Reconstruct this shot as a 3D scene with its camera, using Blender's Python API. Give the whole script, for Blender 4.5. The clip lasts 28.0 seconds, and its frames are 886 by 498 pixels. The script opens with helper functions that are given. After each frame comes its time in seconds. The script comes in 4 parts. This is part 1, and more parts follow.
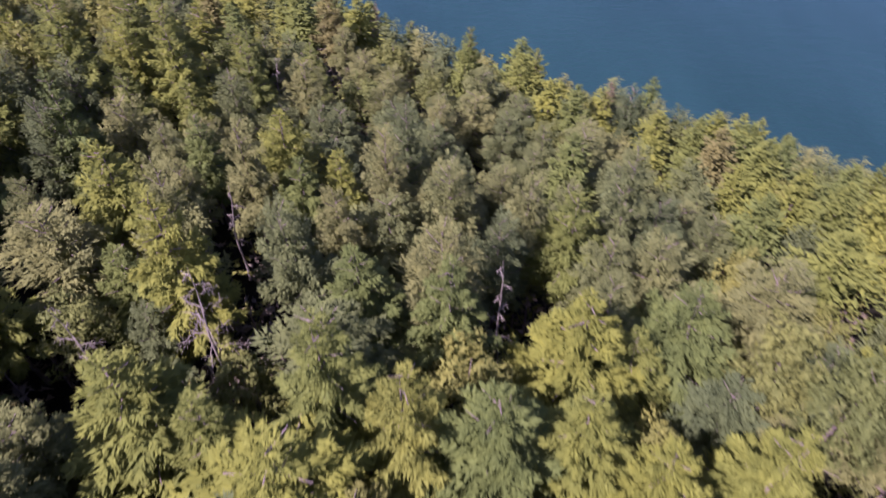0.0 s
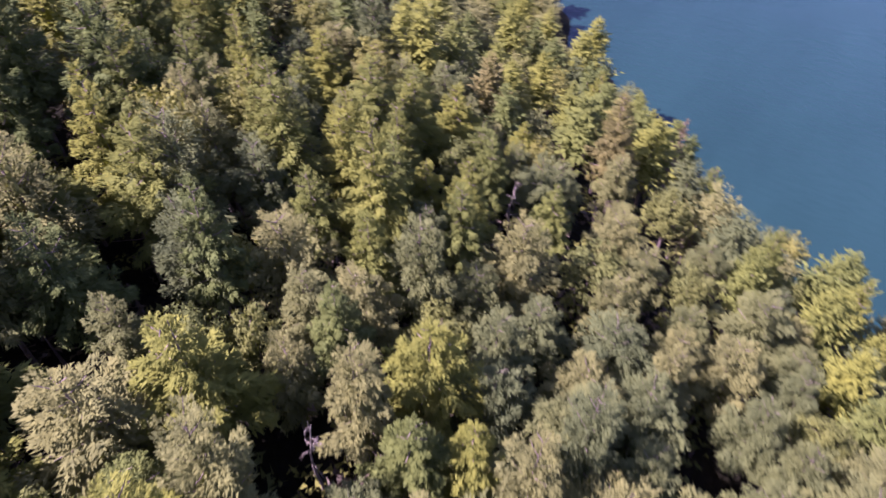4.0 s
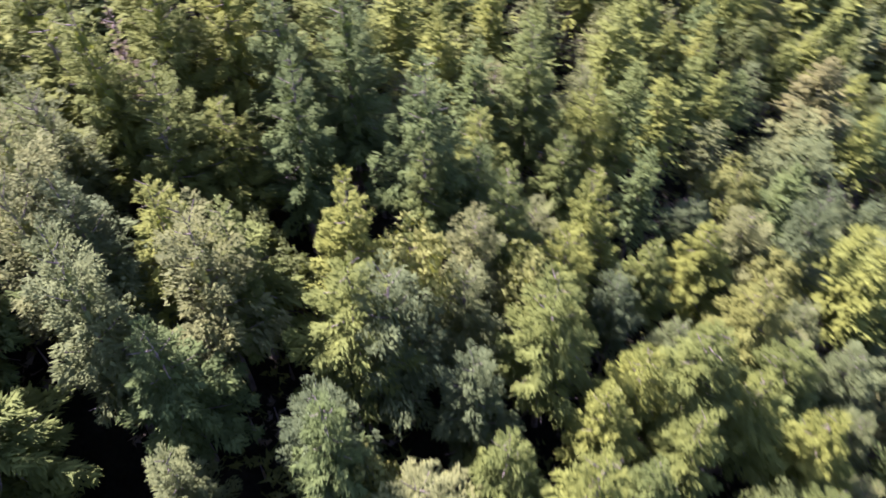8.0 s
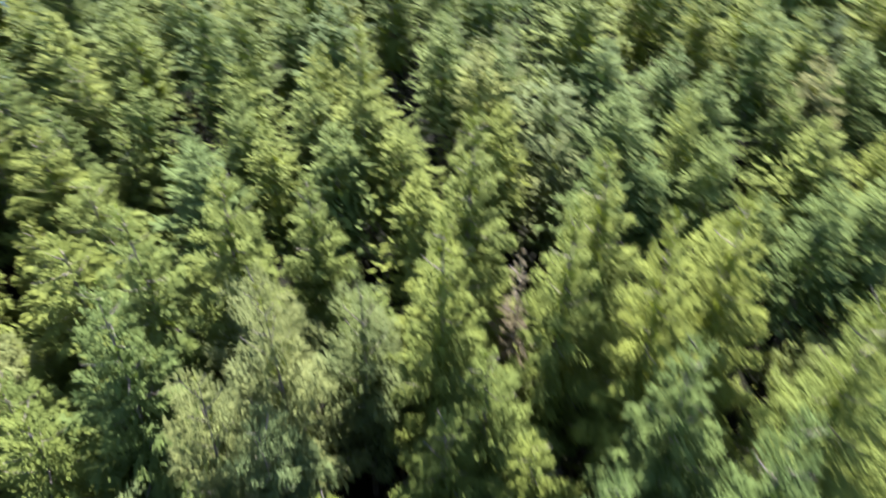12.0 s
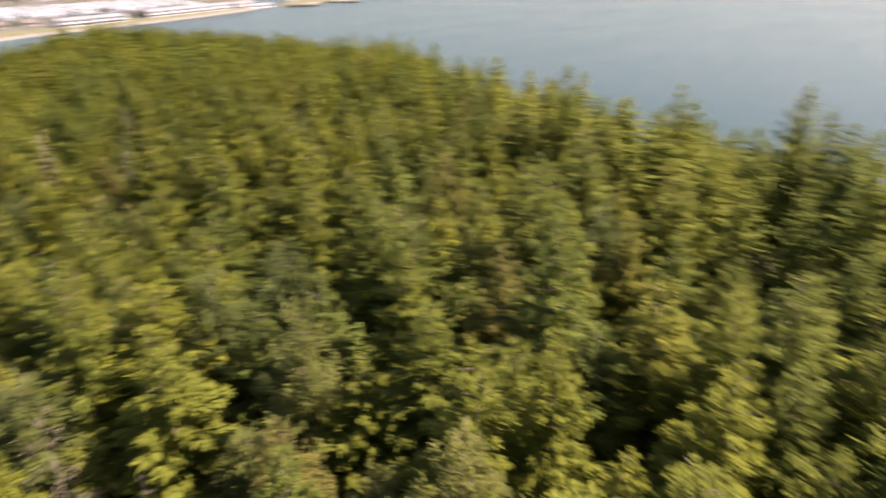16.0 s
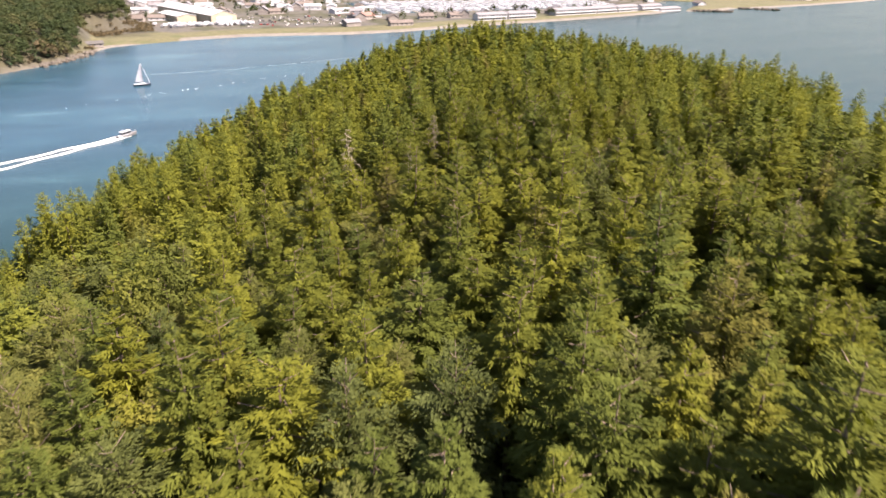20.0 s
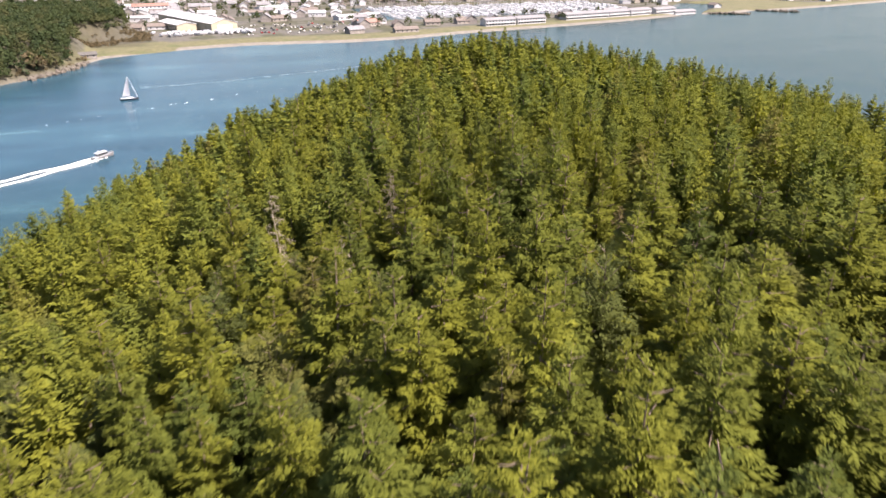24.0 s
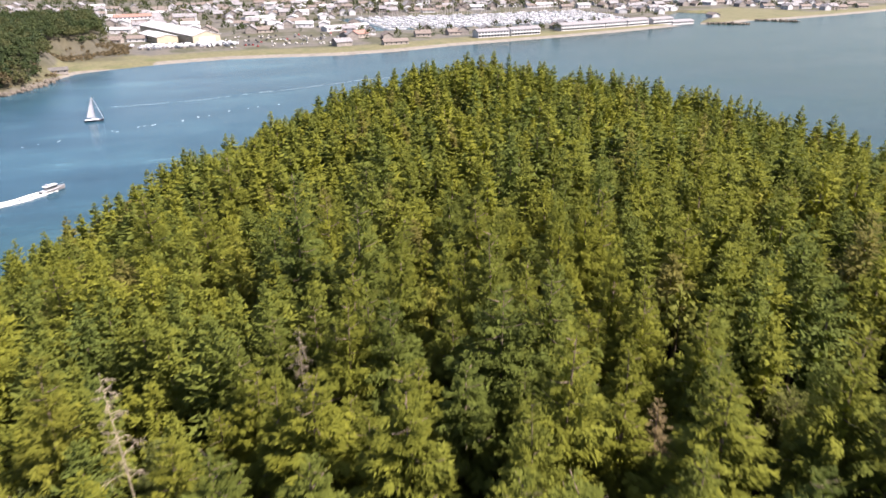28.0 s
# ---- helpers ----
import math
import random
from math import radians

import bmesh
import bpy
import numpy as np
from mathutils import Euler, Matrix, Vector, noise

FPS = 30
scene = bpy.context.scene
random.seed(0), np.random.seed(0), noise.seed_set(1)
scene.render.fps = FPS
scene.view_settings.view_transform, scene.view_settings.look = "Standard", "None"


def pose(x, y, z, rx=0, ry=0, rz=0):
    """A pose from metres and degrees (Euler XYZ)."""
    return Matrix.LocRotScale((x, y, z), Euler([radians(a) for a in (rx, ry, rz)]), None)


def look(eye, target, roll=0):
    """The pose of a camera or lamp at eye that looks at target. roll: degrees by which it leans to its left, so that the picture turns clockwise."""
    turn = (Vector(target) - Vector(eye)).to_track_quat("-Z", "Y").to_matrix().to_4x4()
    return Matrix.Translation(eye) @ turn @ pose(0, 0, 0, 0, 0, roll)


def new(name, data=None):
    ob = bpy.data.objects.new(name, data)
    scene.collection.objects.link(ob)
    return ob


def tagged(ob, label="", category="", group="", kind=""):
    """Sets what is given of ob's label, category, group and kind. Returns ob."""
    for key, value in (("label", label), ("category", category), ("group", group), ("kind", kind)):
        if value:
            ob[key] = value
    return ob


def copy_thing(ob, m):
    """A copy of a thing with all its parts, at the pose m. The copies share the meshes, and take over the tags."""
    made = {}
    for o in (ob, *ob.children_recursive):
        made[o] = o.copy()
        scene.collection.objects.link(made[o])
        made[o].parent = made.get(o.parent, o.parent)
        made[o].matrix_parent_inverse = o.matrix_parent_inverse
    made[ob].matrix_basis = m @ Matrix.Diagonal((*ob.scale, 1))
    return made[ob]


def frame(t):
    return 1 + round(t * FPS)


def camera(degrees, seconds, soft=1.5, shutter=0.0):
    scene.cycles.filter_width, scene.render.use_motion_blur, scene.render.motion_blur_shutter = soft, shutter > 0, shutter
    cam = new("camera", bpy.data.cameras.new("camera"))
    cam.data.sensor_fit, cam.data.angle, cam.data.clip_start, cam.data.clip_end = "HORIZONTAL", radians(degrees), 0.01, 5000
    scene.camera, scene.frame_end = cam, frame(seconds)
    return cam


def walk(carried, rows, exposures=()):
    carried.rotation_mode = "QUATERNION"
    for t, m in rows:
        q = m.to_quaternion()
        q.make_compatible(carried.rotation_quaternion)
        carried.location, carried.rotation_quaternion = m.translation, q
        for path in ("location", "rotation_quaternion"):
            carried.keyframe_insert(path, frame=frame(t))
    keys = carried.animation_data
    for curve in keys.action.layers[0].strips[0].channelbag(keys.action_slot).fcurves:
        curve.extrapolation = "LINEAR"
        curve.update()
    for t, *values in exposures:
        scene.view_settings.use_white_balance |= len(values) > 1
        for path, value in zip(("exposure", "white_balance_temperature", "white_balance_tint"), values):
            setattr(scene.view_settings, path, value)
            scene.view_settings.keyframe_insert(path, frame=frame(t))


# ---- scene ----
cam = camera(64.9, 28.0, soft=1.55, shutter=0.95)
PATH = [
    (0.0, (0.00, 0.00, 85.72), (-0.21, 32.91, 48.07), -0.49),
    (0.5, (0.36, 3.28, 85.66), (-1.56, 36.15, 48.03), -0.62),
    (1.0, (0.64, 6.56, 85.50), (-2.97, 39.22, 47.81), -0.54),
    (1.5, (0.78, 9.84, 85.33), (-4.61, 42.24, 47.63), -0.46),
    (2.0, (0.75, 13.16, 85.11), (-6.72, 45.10, 47.37), -0.48),
    (2.5, (0.58, 16.43, 84.94), (-9.32, 47.70, 47.20), -0.31),
    (3.0, (0.26, 19.48, 84.68), (-12.07, 49.86, 46.93), -0.26),
    (3.5, (-0.21, 22.59, 84.47), (-15.01, 51.89, 46.75), -0.06),
    (5.5, (-3.70, 33.97, 83.41), (-27.85, 56.92, 46.13), 0.54),
    (6.0, (-5.24, 36.59, 83.18), (-31.78, 56.84, 45.96), 0.54),
    (6.5, (-6.92, 39.15, 82.99), (-35.56, 56.44, 45.83), 0.52),
    (7.0, (-8.84, 41.55, 82.87), (-39.21, 55.71, 45.77), 0.42),
    (7.5, (-10.98, 43.68, 82.72), (-42.78, 54.46, 45.67), 0.25),
    (8.0, (-13.35, 45.60, 82.58), (-46.20, 52.80, 45.58), 0.13),
    (8.5, (-15.87, 47.24, 82.40), (-49.35, 50.48, 45.41), 0.09),
    (9.0, (-18.46, 48.67, 82.23), (-52.15, 47.68, 45.30), 0.05),
    (9.5, (-21.28, 49.88, 82.08), (-54.53, 44.61, 45.12), 0.08),
    (10.0, (-24.02, 50.71, 81.90), (-56.39, 41.57, 44.91), 0.19),
    (10.5, (-26.91, 51.06, 81.70), (-58.20, 38.15, 44.90), -0.06),
    (11.0, (-29.72, 51.19, 81.51), (-60.89, 33.67, 46.56), -0.27),
    (11.5, (-32.45, 50.90, 81.35), (-63.08, 28.05, 49.10), -0.50),
    (12.0, (-35.18, 50.38, 81.21), (-63.80, 21.89, 51.73), -0.56),
    (12.5, (-37.91, 49.44, 81.09), (-62.76, 15.12, 54.56), -0.90),
    (14.5, (-46.91, 42.64, 80.49), (-46.08, -2.97, 60.04), 0.19),
    (15.0, (-48.65, 40.32, 80.39), (-40.27, -4.61, 60.13), 0.44),
    (15.5, (-49.88, 37.79, 80.38), (-32.41, -4.47, 60.15), 0.46),
    (16.0, (-50.85, 35.18, 80.33), (-22.85, -1.04, 60.21), 0.40),
    (16.5, (-51.22, 32.39, 80.29), (-14.93, 4.48, 60.19), 0.38),
    (17.0, (-51.16, 29.61, 80.25), (-9.49, 10.72, 60.09), 0.49),
    (17.5, (-50.60, 26.92, 80.25), (-8.20, 9.75, 60.07), 0.74),
    (18.0, (-49.65, 24.58, 80.32), (-7.27, 7.38, 60.12), 0.69),
    (18.5, (-48.36, 22.39, 80.27), (-5.99, 5.13, 60.08), 0.69),
    (19.0, (-46.63, 20.28, 80.25), (-4.27, 3.01, 60.06), 0.65),
    (19.5, (-44.73, 18.24, 80.28), (-2.35, 1.07, 60.06), 0.51),
    (20.0, (-42.57, 16.25, 80.23), (0.19, 0.02, 60.02), 0.45),
    (20.5, (-40.31, 14.25, 80.19), (2.80, -1.00, 59.97), 0.35),
    (21.0, (-37.80, 12.40, 80.21), (5.32, -2.86, 60.03), 0.28),
    (21.5, (-35.19, 10.59, 80.17), (7.94, -4.67, 60.00), 0.16),
    (23.5, (-23.76, 3.63, 80.15), (19.40, -11.69, 60.09), -0.21),
    (24.0, (-20.77, 1.81, 80.31), (22.39, -13.57, 60.30), -0.23),
    (24.5, (-17.61, 0.11, 80.43), (25.55, -15.36, 60.49), -0.22),
    (25.0, (-14.45, -1.67, 80.71), (28.73, -17.20, 60.83), -0.25),
    (25.5, (-11.19, -3.38, 81.02), (31.99, -18.96, 61.18), -0.28),
    (26.0, (-7.83, -5.16, 81.30), (35.35, -20.79, 61.52), -0.28),
    (26.5, (-4.47, -6.84, 81.55), (38.72, -22.50, 61.81), -0.29),
    (27.0, (-1.11, -8.60, 81.76), (42.10, -24.27, 62.06), -0.31),
    (27.5, (2.18, -10.25, 81.93), (45.39, -25.95, 62.26), -0.27),
    (28.0, (5.57, -11.94, 81.99), (48.79, -27.67, 62.38), -0.28),
]
walk(cam, [(t, look(eye, target, roll)) for t, eye, target, roll in PATH],
     exposures=[(0.0, 1.72, 5550, 68), (1.0, 1.85, 5600, 70), (3.0, 2.08, 5650, 76), (6.0, 2.42, 5450, 77), (8.0, 2.58, 5350, 53), (9.0, 2.68, 5450, 38), (11.0, 2.70, 5450, 21), (12.5, 2.60, 5550, 14),
                (14.5, 1.72, 7750, 20), (17.0, 1.93, 7850, 31), (18.0, 1.83, 7800, 28), (28.0, 1.63, 7100, 23)])

# ---- light ----
SUN_HEADING, SUN_HEIGHT = 133.0, 51.0
sun_way = Vector((-math.sin(radians(SUN_HEADING)) * math.cos(radians(SUN_HEIGHT)),
                  math.cos(radians(SUN_HEADING)) * math.cos(radians(SUN_HEIGHT)), math.sin(radians(SUN_HEIGHT))))
world = bpy.data.worlds.new("sky")
scene.world = world
world.use_nodes = True
wn = world.node_tree.nodes
sky = wn.new("ShaderNodeTexSky")
sky.sky_type, sky.sun_disc = "NISHITA", False
sky.sun_elevation, sky.sun_rotation = radians(SUN_HEIGHT), math.atan2(sun_way.x, sun_way.y)
sky.altitude, sky.air_density, sky.dust_density = 50, 1.0, 1.2
wn["Background"].inputs["Strength"].default_value = 0.070
world.node_tree.links.new(sky.outputs[0], wn["Background"].inputs["Color"])
sun = new("sun", bpy.data.lights.new("sun", "SUN"))
sun.data.energy, sun.data.angle, sun.data.color = 5.0, radians(0.55), (1.0, 0.95, 0.86)
sun.matrix_world = look(sun_way * 100, (0, 0, 0))


# ---- materials ----
class Mat:
    """A node material with its principled shader and short ways to add nodes."""

    def __init__(self, name, rough=0.7, metal=0.0, spec=0.5):
        self.mat = bpy.data.materials.new(name)
        self.mat.use_nodes = True
        self.tree = self.mat.node_tree
        self.bsdf = self.tree.nodes["Principled BSDF"]
        self.bsdf.inputs["Roughness"].default_value = rough
        self.bsdf.inputs["Metallic"].default_value = metal
        self.bsdf.inputs["Specular IOR Level"].default_value = spec

    def add(self, kind, **inputs):
        node = self.tree.nodes.new(kind)
        for key, value in inputs.items():
            node.inputs[key.replace("_", " ")].default_value = value
        return node

    def link(self, a, b):
        self.tree.links.new(a, b)

    def noise(self, scale, detail=4.0, rough=0.55, stretch=None):
        co = self.add("ShaderNodeTexCoord").outputs["Object"]
        if stretch:
            mp = self.add("ShaderNodeMapping")
            mp.inputs["Scale"].default_value = stretch
            self.link(co, mp.inputs["Vector"])
            co = mp.outputs["Vector"]
        n = self.add("ShaderNodeTexNoise", Scale=scale, Detail=detail, Roughness=rough)
        self.link(co, n.inputs["Vector"])
        return n.outputs["Fac"]

    def ramp(self, fac, stops):
        r = self.tree.nodes.new("ShaderNodeValToRGB")
        while len(r.color_ramp.elements) < len(stops):
            r.color_ramp.elements.new(0.5)
        for e, (at, colour) in zip(r.color_ramp.elements, stops):
            e.position, e.color = at, (*colour, 1)
        self.link(fac, r.inputs["Fac"])
        return r.outputs["Color"]

    def mix(self, a, b, fac, blend="MIX"):
        m = self.tree.nodes.new("ShaderNodeMix")
        m.data_type, m.blend_type = "RGBA", blend
        for sock, value in ((m.inputs[0], fac), (m.inputs[6], a), (m.inputs[7], b)):
            if isinstance(value, bpy.types.NodeSocket):
                self.link(value, sock)
            elif isinstance(value, (int, float)):
                sock.default_value = value
            else:
                sock.default_value = (*value, 1)
        return m.outputs[2]

    def maths(self, op, a, b):
        m = self.tree.nodes.new("ShaderNodeMath")
        m.operation = op
        for sock, value in zip(m.inputs, (a, b)):
            if isinstance(value, bpy.types.NodeSocket):
                self.link(value, sock)
            else:
                sock.default_value = value
        return m.outputs[0]

    def colour(self, socket):
        if isinstance(socket, bpy.types.NodeSocket):
            self.link(socket, self.bsdf.inputs["Base Color"])
        else:
            self.bsdf.inputs["Base Color"].default_value = (*socket, 1)
        return self

    def bump(self, fac, strength, distance):
        b = self.add("ShaderNodeBump", Strength=strength, Distance=distance)
        self.link(fac, b.inputs["Height"])
        self.link(b.outputs["Normal"], self.bsdf.inputs["Normal"])
        return self


def foliage(name, dark, mid, light, joined, through_light=0.24, dry=None):
    """Needles or leaves: a shade for each tree, a smaller change for each shoot, light passing through."""
    m = Mat(name, rough=0.8, spec=0.12)
    if joined:
        at = m.add("ShaderNodeAttribute")
        at.attribute_name = "tint"
        tree_shade = at.outputs["Fac"]
    else:
        tree_shade = m.add("ShaderNodeObjectInfo").outputs["Random"]
    col = m.ramp(tree_shade, [(0.0, dark), (0.42, mid), (0.84, light), (0.94, light), (0.98, dry or light)])
    isle = m.add("ShaderNodeNewGeometry").outputs["Random Per Island"]
    col = m.mix(col, m.ramp(isle, [(0.0, (0.82, 0.84, 0.84)), (0.6, (1.0, 1.0, 0.97)), (1.0, (1.12, 1.10, 1.0))]), 0.7, "MULTIPLY")
    patch = m.noise(0.45, 3)
    col = m.mix(col, m.ramp(patch, [(0.3, (0.7, 0.75, 0.75)), (0.7, (1.25, 1.2, 1.0))]), 0.6, "MULTIPLY")
    m.colour(col)
    trans = m.add("ShaderNodeBsdfTranslucent")
    warm = m.mix(col, (1.25, 1.3, 0.55), 1.0, "MULTIPLY")
    m.link(warm, trans.inputs["Color"])
    mixer = m.add("ShaderNodeMixShader", Fac=through_light)
    m.link(m.bsdf.outputs[0], mixer.inputs[1])
    m.link(trans.outputs[0], mixer.inputs[2])
    m.link(mixer.outputs[0], m.tree.nodes["Material Output"].inputs["Surface"])
    return m.mat


FIR = ((0.074, 0.099, 0.025), (0.106, 0.123, 0.023), (0.134, 0.146, 0.023))
PINE = ((0.066, 0.086, 0.031), (0.094, 0.111, 0.035), (0.124, 0.131, 0.040))
LEAF = ((0.078, 0.095, 0.024), (0.108, 0.120, 0.028), (0.146, 0.150, 0.032))
mat_fir, mat_fir_woods = foliage("fir_needles", *FIR, False, dry=(0.118, 0.112, 0.034)), foliage("fir_needles_woods", *FIR, True, dry=(0.118, 0.112, 0.034))
mat_pine, mat_pine_woods = foliage("pine_needles", *PINE, False), foliage("pine_needles_woods", *PINE, True)
mat_rusty = foliage("rust_needles", (0.076, 0.059, 0.035), (0.106, 0.072, 0.042), (0.122, 0.095, 0.053), False, 0.25)
mat_brush = foliage("dry_brush", (0.075, 0.062, 0.040), (0.110, 0.088, 0.058), (0.150, 0.120, 0.082), True, 0.15)
mat_far_fir = foliage("far_fir_needles", (0.026, 0.046, 0.028), (0.040, 0.060, 0.033), (0.060, 0.076, 0.038), True)
mat_far_leaf = foliage("far_leaves", (0.034, 0.052, 0.024), (0.050, 0.064, 0.030), (0.068, 0.074, 0.037), True)
mat_leaf, mat_leaf_woods = foliage("broad_leaves", *LEAF, False, 0.28), foliage("broad_leaves_woods", *LEAF, True, 0.28)


def plain(name, stops, scale, rough=0.75, metal=0.0, bump=0.0, depth=0.02, detail=5.0, stretch=None):
    m = Mat(name, rough, metal)
    fac = m.noise(scale, detail, stretch=stretch)
    m.colour(m.ramp(fac, stops))
    if bump:
        m.bump(m.noise(scale * 4, 6, stretch=stretch), bump, depth)
    return m.mat


mat_bark = plain("bark", [(0.3, (0.07, 0.05, 0.037)), (0.7, (0.20, 0.155, 0.12))], 6, 0.9, bump=0.6, stretch=(1, 1, 0.2))
mat_dead = plain("bleached_wood", [(0.3, (0.090, 0.076, 0.052)), (0.7, (0.175, 0.150, 0.108))], 4, 0.9, bump=0.4, stretch=(1, 1, 0.2))
mat_pale_wood = plain("pale_dead_wood", [(0.3, (0.15, 0.128, 0.092)), (0.7, (0.30, 0.265, 0.195))], 4, 0.9, bump=0.4, stretch=(1, 1, 0.2))

m = Mat("shaded_forest_floor", 0.95, spec=0.08)
# Humus colour sunk to near black, standing in for shade under the trees.
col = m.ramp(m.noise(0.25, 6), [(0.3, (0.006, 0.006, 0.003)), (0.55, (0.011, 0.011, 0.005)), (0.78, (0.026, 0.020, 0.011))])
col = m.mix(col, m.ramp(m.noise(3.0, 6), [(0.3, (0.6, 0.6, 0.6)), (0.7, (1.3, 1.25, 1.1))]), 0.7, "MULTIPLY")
up = m.add("ShaderNodeSeparateXYZ")
m.link(m.add("ShaderNodeNewGeometry").outputs["Normal"], up.inputs[0])
steep = m.ramp(up.outputs["Z"], [(0.36, (1, 1, 1)), (0.50, (0, 0, 0))])
low = m.add("ShaderNodeSeparateXYZ")
m.link(m.add("ShaderNodeNewGeometry").outputs["Position"], low.inputs[0])
shore_band = m.ramp(m.maths("DIVIDE", low.outputs["Z"], 40.0), [(0.15, (1, 1, 1)), (0.40, (0, 0, 0))])
steep = m.mix(steep, shore_band, 1.0, "MULTIPLY")
rocky = m.ramp(m.noise(0.9, 8), [(0.3, (0.17, 0.145, 0.12)), (0.7, (0.40, 0.34, 0.285))])
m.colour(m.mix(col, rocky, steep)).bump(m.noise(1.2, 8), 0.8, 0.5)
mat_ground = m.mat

m = Mat("sea_water", 0.20, spec=0.5)
slick = m.noise(0.011, 5, 0.6, stretch=(2.2, 0.7, 1))
deep = m.ramp(slick, [(0.3, (0.005, 0.021, 0.018)), (0.7, (0.008, 0.031, 0.027))])
strand = m.mix(m.noise(0.016, 7, 0.62, stretch=(2.2, 0.50, 1)), m.noise(0.06, 5, 0.6, stretch=(1.8, 0.7, 1)), 0.30)
# Strait's paler blue puts reflected sky into the colour; lighter bands are current streaks.
sheen_and_streaks = m.ramp(strand, [(0.36, (0.007, 0.034, 0.058)), (0.50, (0.015, 0.056, 0.089)), (0.58, (0.023, 0.075, 0.109)), (0.65, (0.046, 0.112, 0.148))])
where = m.add("ShaderNodeSeparateXYZ")
m.link(m.add("ShaderNodeNewGeometry").outputs["Position"], where.inputs[0])
east = m.ramp(m.maths("DIVIDE", where.outputs["X"], 700.0), [(0.18, (0, 0, 0)), (0.42, (1, 1, 1))])
north = m.ramp(m.maths("DIVIDE", m.maths("ADD", where.outputs["Y"], 420.0), 840.0), [(0.02, (0, 0, 0)), (0.55, (1, 1, 1))])
m.colour(m.mix(deep, sheen_and_streaks, m.mix(east, north, 1.0, "MULTIPLY")))
m.link(m.ramp(slick, [(0.36, (0.205, 0.205, 0.205)), (0.66, (0.235, 0.235, 0.235))]), m.bsdf.inputs["Roughness"])
m.bsdf.inputs["IOR"].default_value = 1.33
rip = m.maths("ADD", m.noise(0.35, 6, 0.6, stretch=(1, 1.8, 1)), m.maths("MULTIPLY", m.noise(0.05, 3), 2.0))
m.bump(rip, 0.22, 0.6)
mat_sea = m.mat


# ---- builders ----
def mesh_of(name, verts, faces, material, tint=None, smooth=False):
    """A mesh from an array of corners and an array of faces that all have the same number of corners."""
    verts, faces = np.asarray(verts, dtype=np.float32), np.asarray(faces, dtype=np.int32)
    me = bpy.data.meshes.new(name)
    k = faces.shape[1]
    me.vertices.add(len(verts))
    me.vertices.foreach_set("co", verts.ravel())
    me.loops.add(faces.size)
    me.loops.foreach_set("vertex_index", faces.ravel())
    me.polygons.add(len(faces))
    me.polygons.foreach_set("loop_start", np.arange(0, faces.size, k, dtype=np.int32))
    if smooth:
        me.polygons.foreach_set("use_smooth", np.ones(len(faces), dtype=bool))
    if tint is not None:
        me.attributes.new("tint", "FLOAT", "POINT").data.foreach_set("value", np.asarray(tint, dtype=np.float32))
    me.materials.append(material)
    me.update(calc_edges=True)
    me.validate()
    return me


def part(name, data, material, parent, label=""):
    """Links a bmesh or a mesh as one object under a thing or a part."""
    if isinstance(data, bmesh.types.BMesh):
        me = bpy.data.meshes.new(name)
        data.to_mesh(me)
        data.free()
        me.materials.append(material)
        data = me
    ob = new(name, data)
    ob.parent = parent
    return tagged(ob, label)


def thing(name, label, category, group="", m=None):
    ob = new(name)
    ob.empty_display_size = 0.5
    if m is not None:
        ob.matrix_world = m
    return tagged(ob, label, category, group)


# ---- the lie of the land ----
ALONG, ACROSS = np.array((0.92, -0.39)), np.array((0.39, 0.92))


def half_width(s, d):
    """Half the width of the wooded point at s metres along its spine, on the side of d."""
    k = np.clip((s - 20.0) / 218.0, 0, 1)
    round_end = np.sqrt(np.clip(1 - k ** 2.2, 0, 1))
    far = np.clip((s - 20) / 60, 0, 1)
    north = (84.0 - 5.0 * far) * round_end ** 1.15
    south = (84.0 + 25.0 * far) * np.sqrt(np.clip(1 - np.clip((s - 70.0) / 168.0, 0, 1) ** 2.2, 0, 1))
    north = north + 0.40 * np.clip(-40.0 - s, 0, 90) + 0.05 * np.clip(-130.0 - s, 0, 400)
    return np.where(d > 0, north, south + 0.10 * np.clip(-60.0 - s, 0, 400))


def ripple(x, y):
    return (np.sin(x * 0.071 + 1.3) * np.sin(y * 0.083 + 0.4) * 1.1 + np.sin(x * 0.19 + y * 0.11) * 0.45
            + np.sin(y * 0.23 - x * 0.13 + 2.0) * 0.4)


def land(x, y):
    """Height of the point's ground."""
    x, y = np.asarray(x, float), np.asarray(y, float)
    s, d = x * ALONG[0] + y * ALONG[1], x * ACROSS[0] + y * ACROSS[1]
    far = np.clip((s - 90) / 60, 0, 1)
    top = 48.0 - 0.04 * np.minimum(s, 60) - 0.012 * np.clip(s - 60, 0, 300) - 0.12 * ((d + 12) + np.sqrt((d + 12) ** 2 + 225))
    top = top - 0.018 * (1 - far) * np.clip(-d - 48, 0, 60) ** 2 + ripple(x, y)
    top = top - 0.0009 * np.clip(s - 172, 0, 300) ** 2 - 0.004 * np.clip(d - 45, 0, 200) ** 2 - 0.06 * np.clip(d - 30, 0, 60)
    north, south = np.clip(d, 0, 90), np.clip(-d - 5, 0, 90)
    top = top + far * (-2.1 - 0.044 * north + 0.0009 * north ** 2 - 0.19 * south + 0.0005 * south ** 2)
    q = (np.abs(d) - half_width(s, d) - 2) / 24.0 + 0.12 * np.sin(s * 0.11) + 0.08 * np.sin(s * 0.31 + 1)
    q = np.maximum(q, (s - 238) / 26.0)
    q = np.clip(q, 0, 1.15)
    fall = 1 - q * q * (3 - 2 * np.minimum(q, 1))
    return np.where(q >= 1.0, -4.0, np.maximum(top, 8) * fall - 4.0 * (1 - fall))


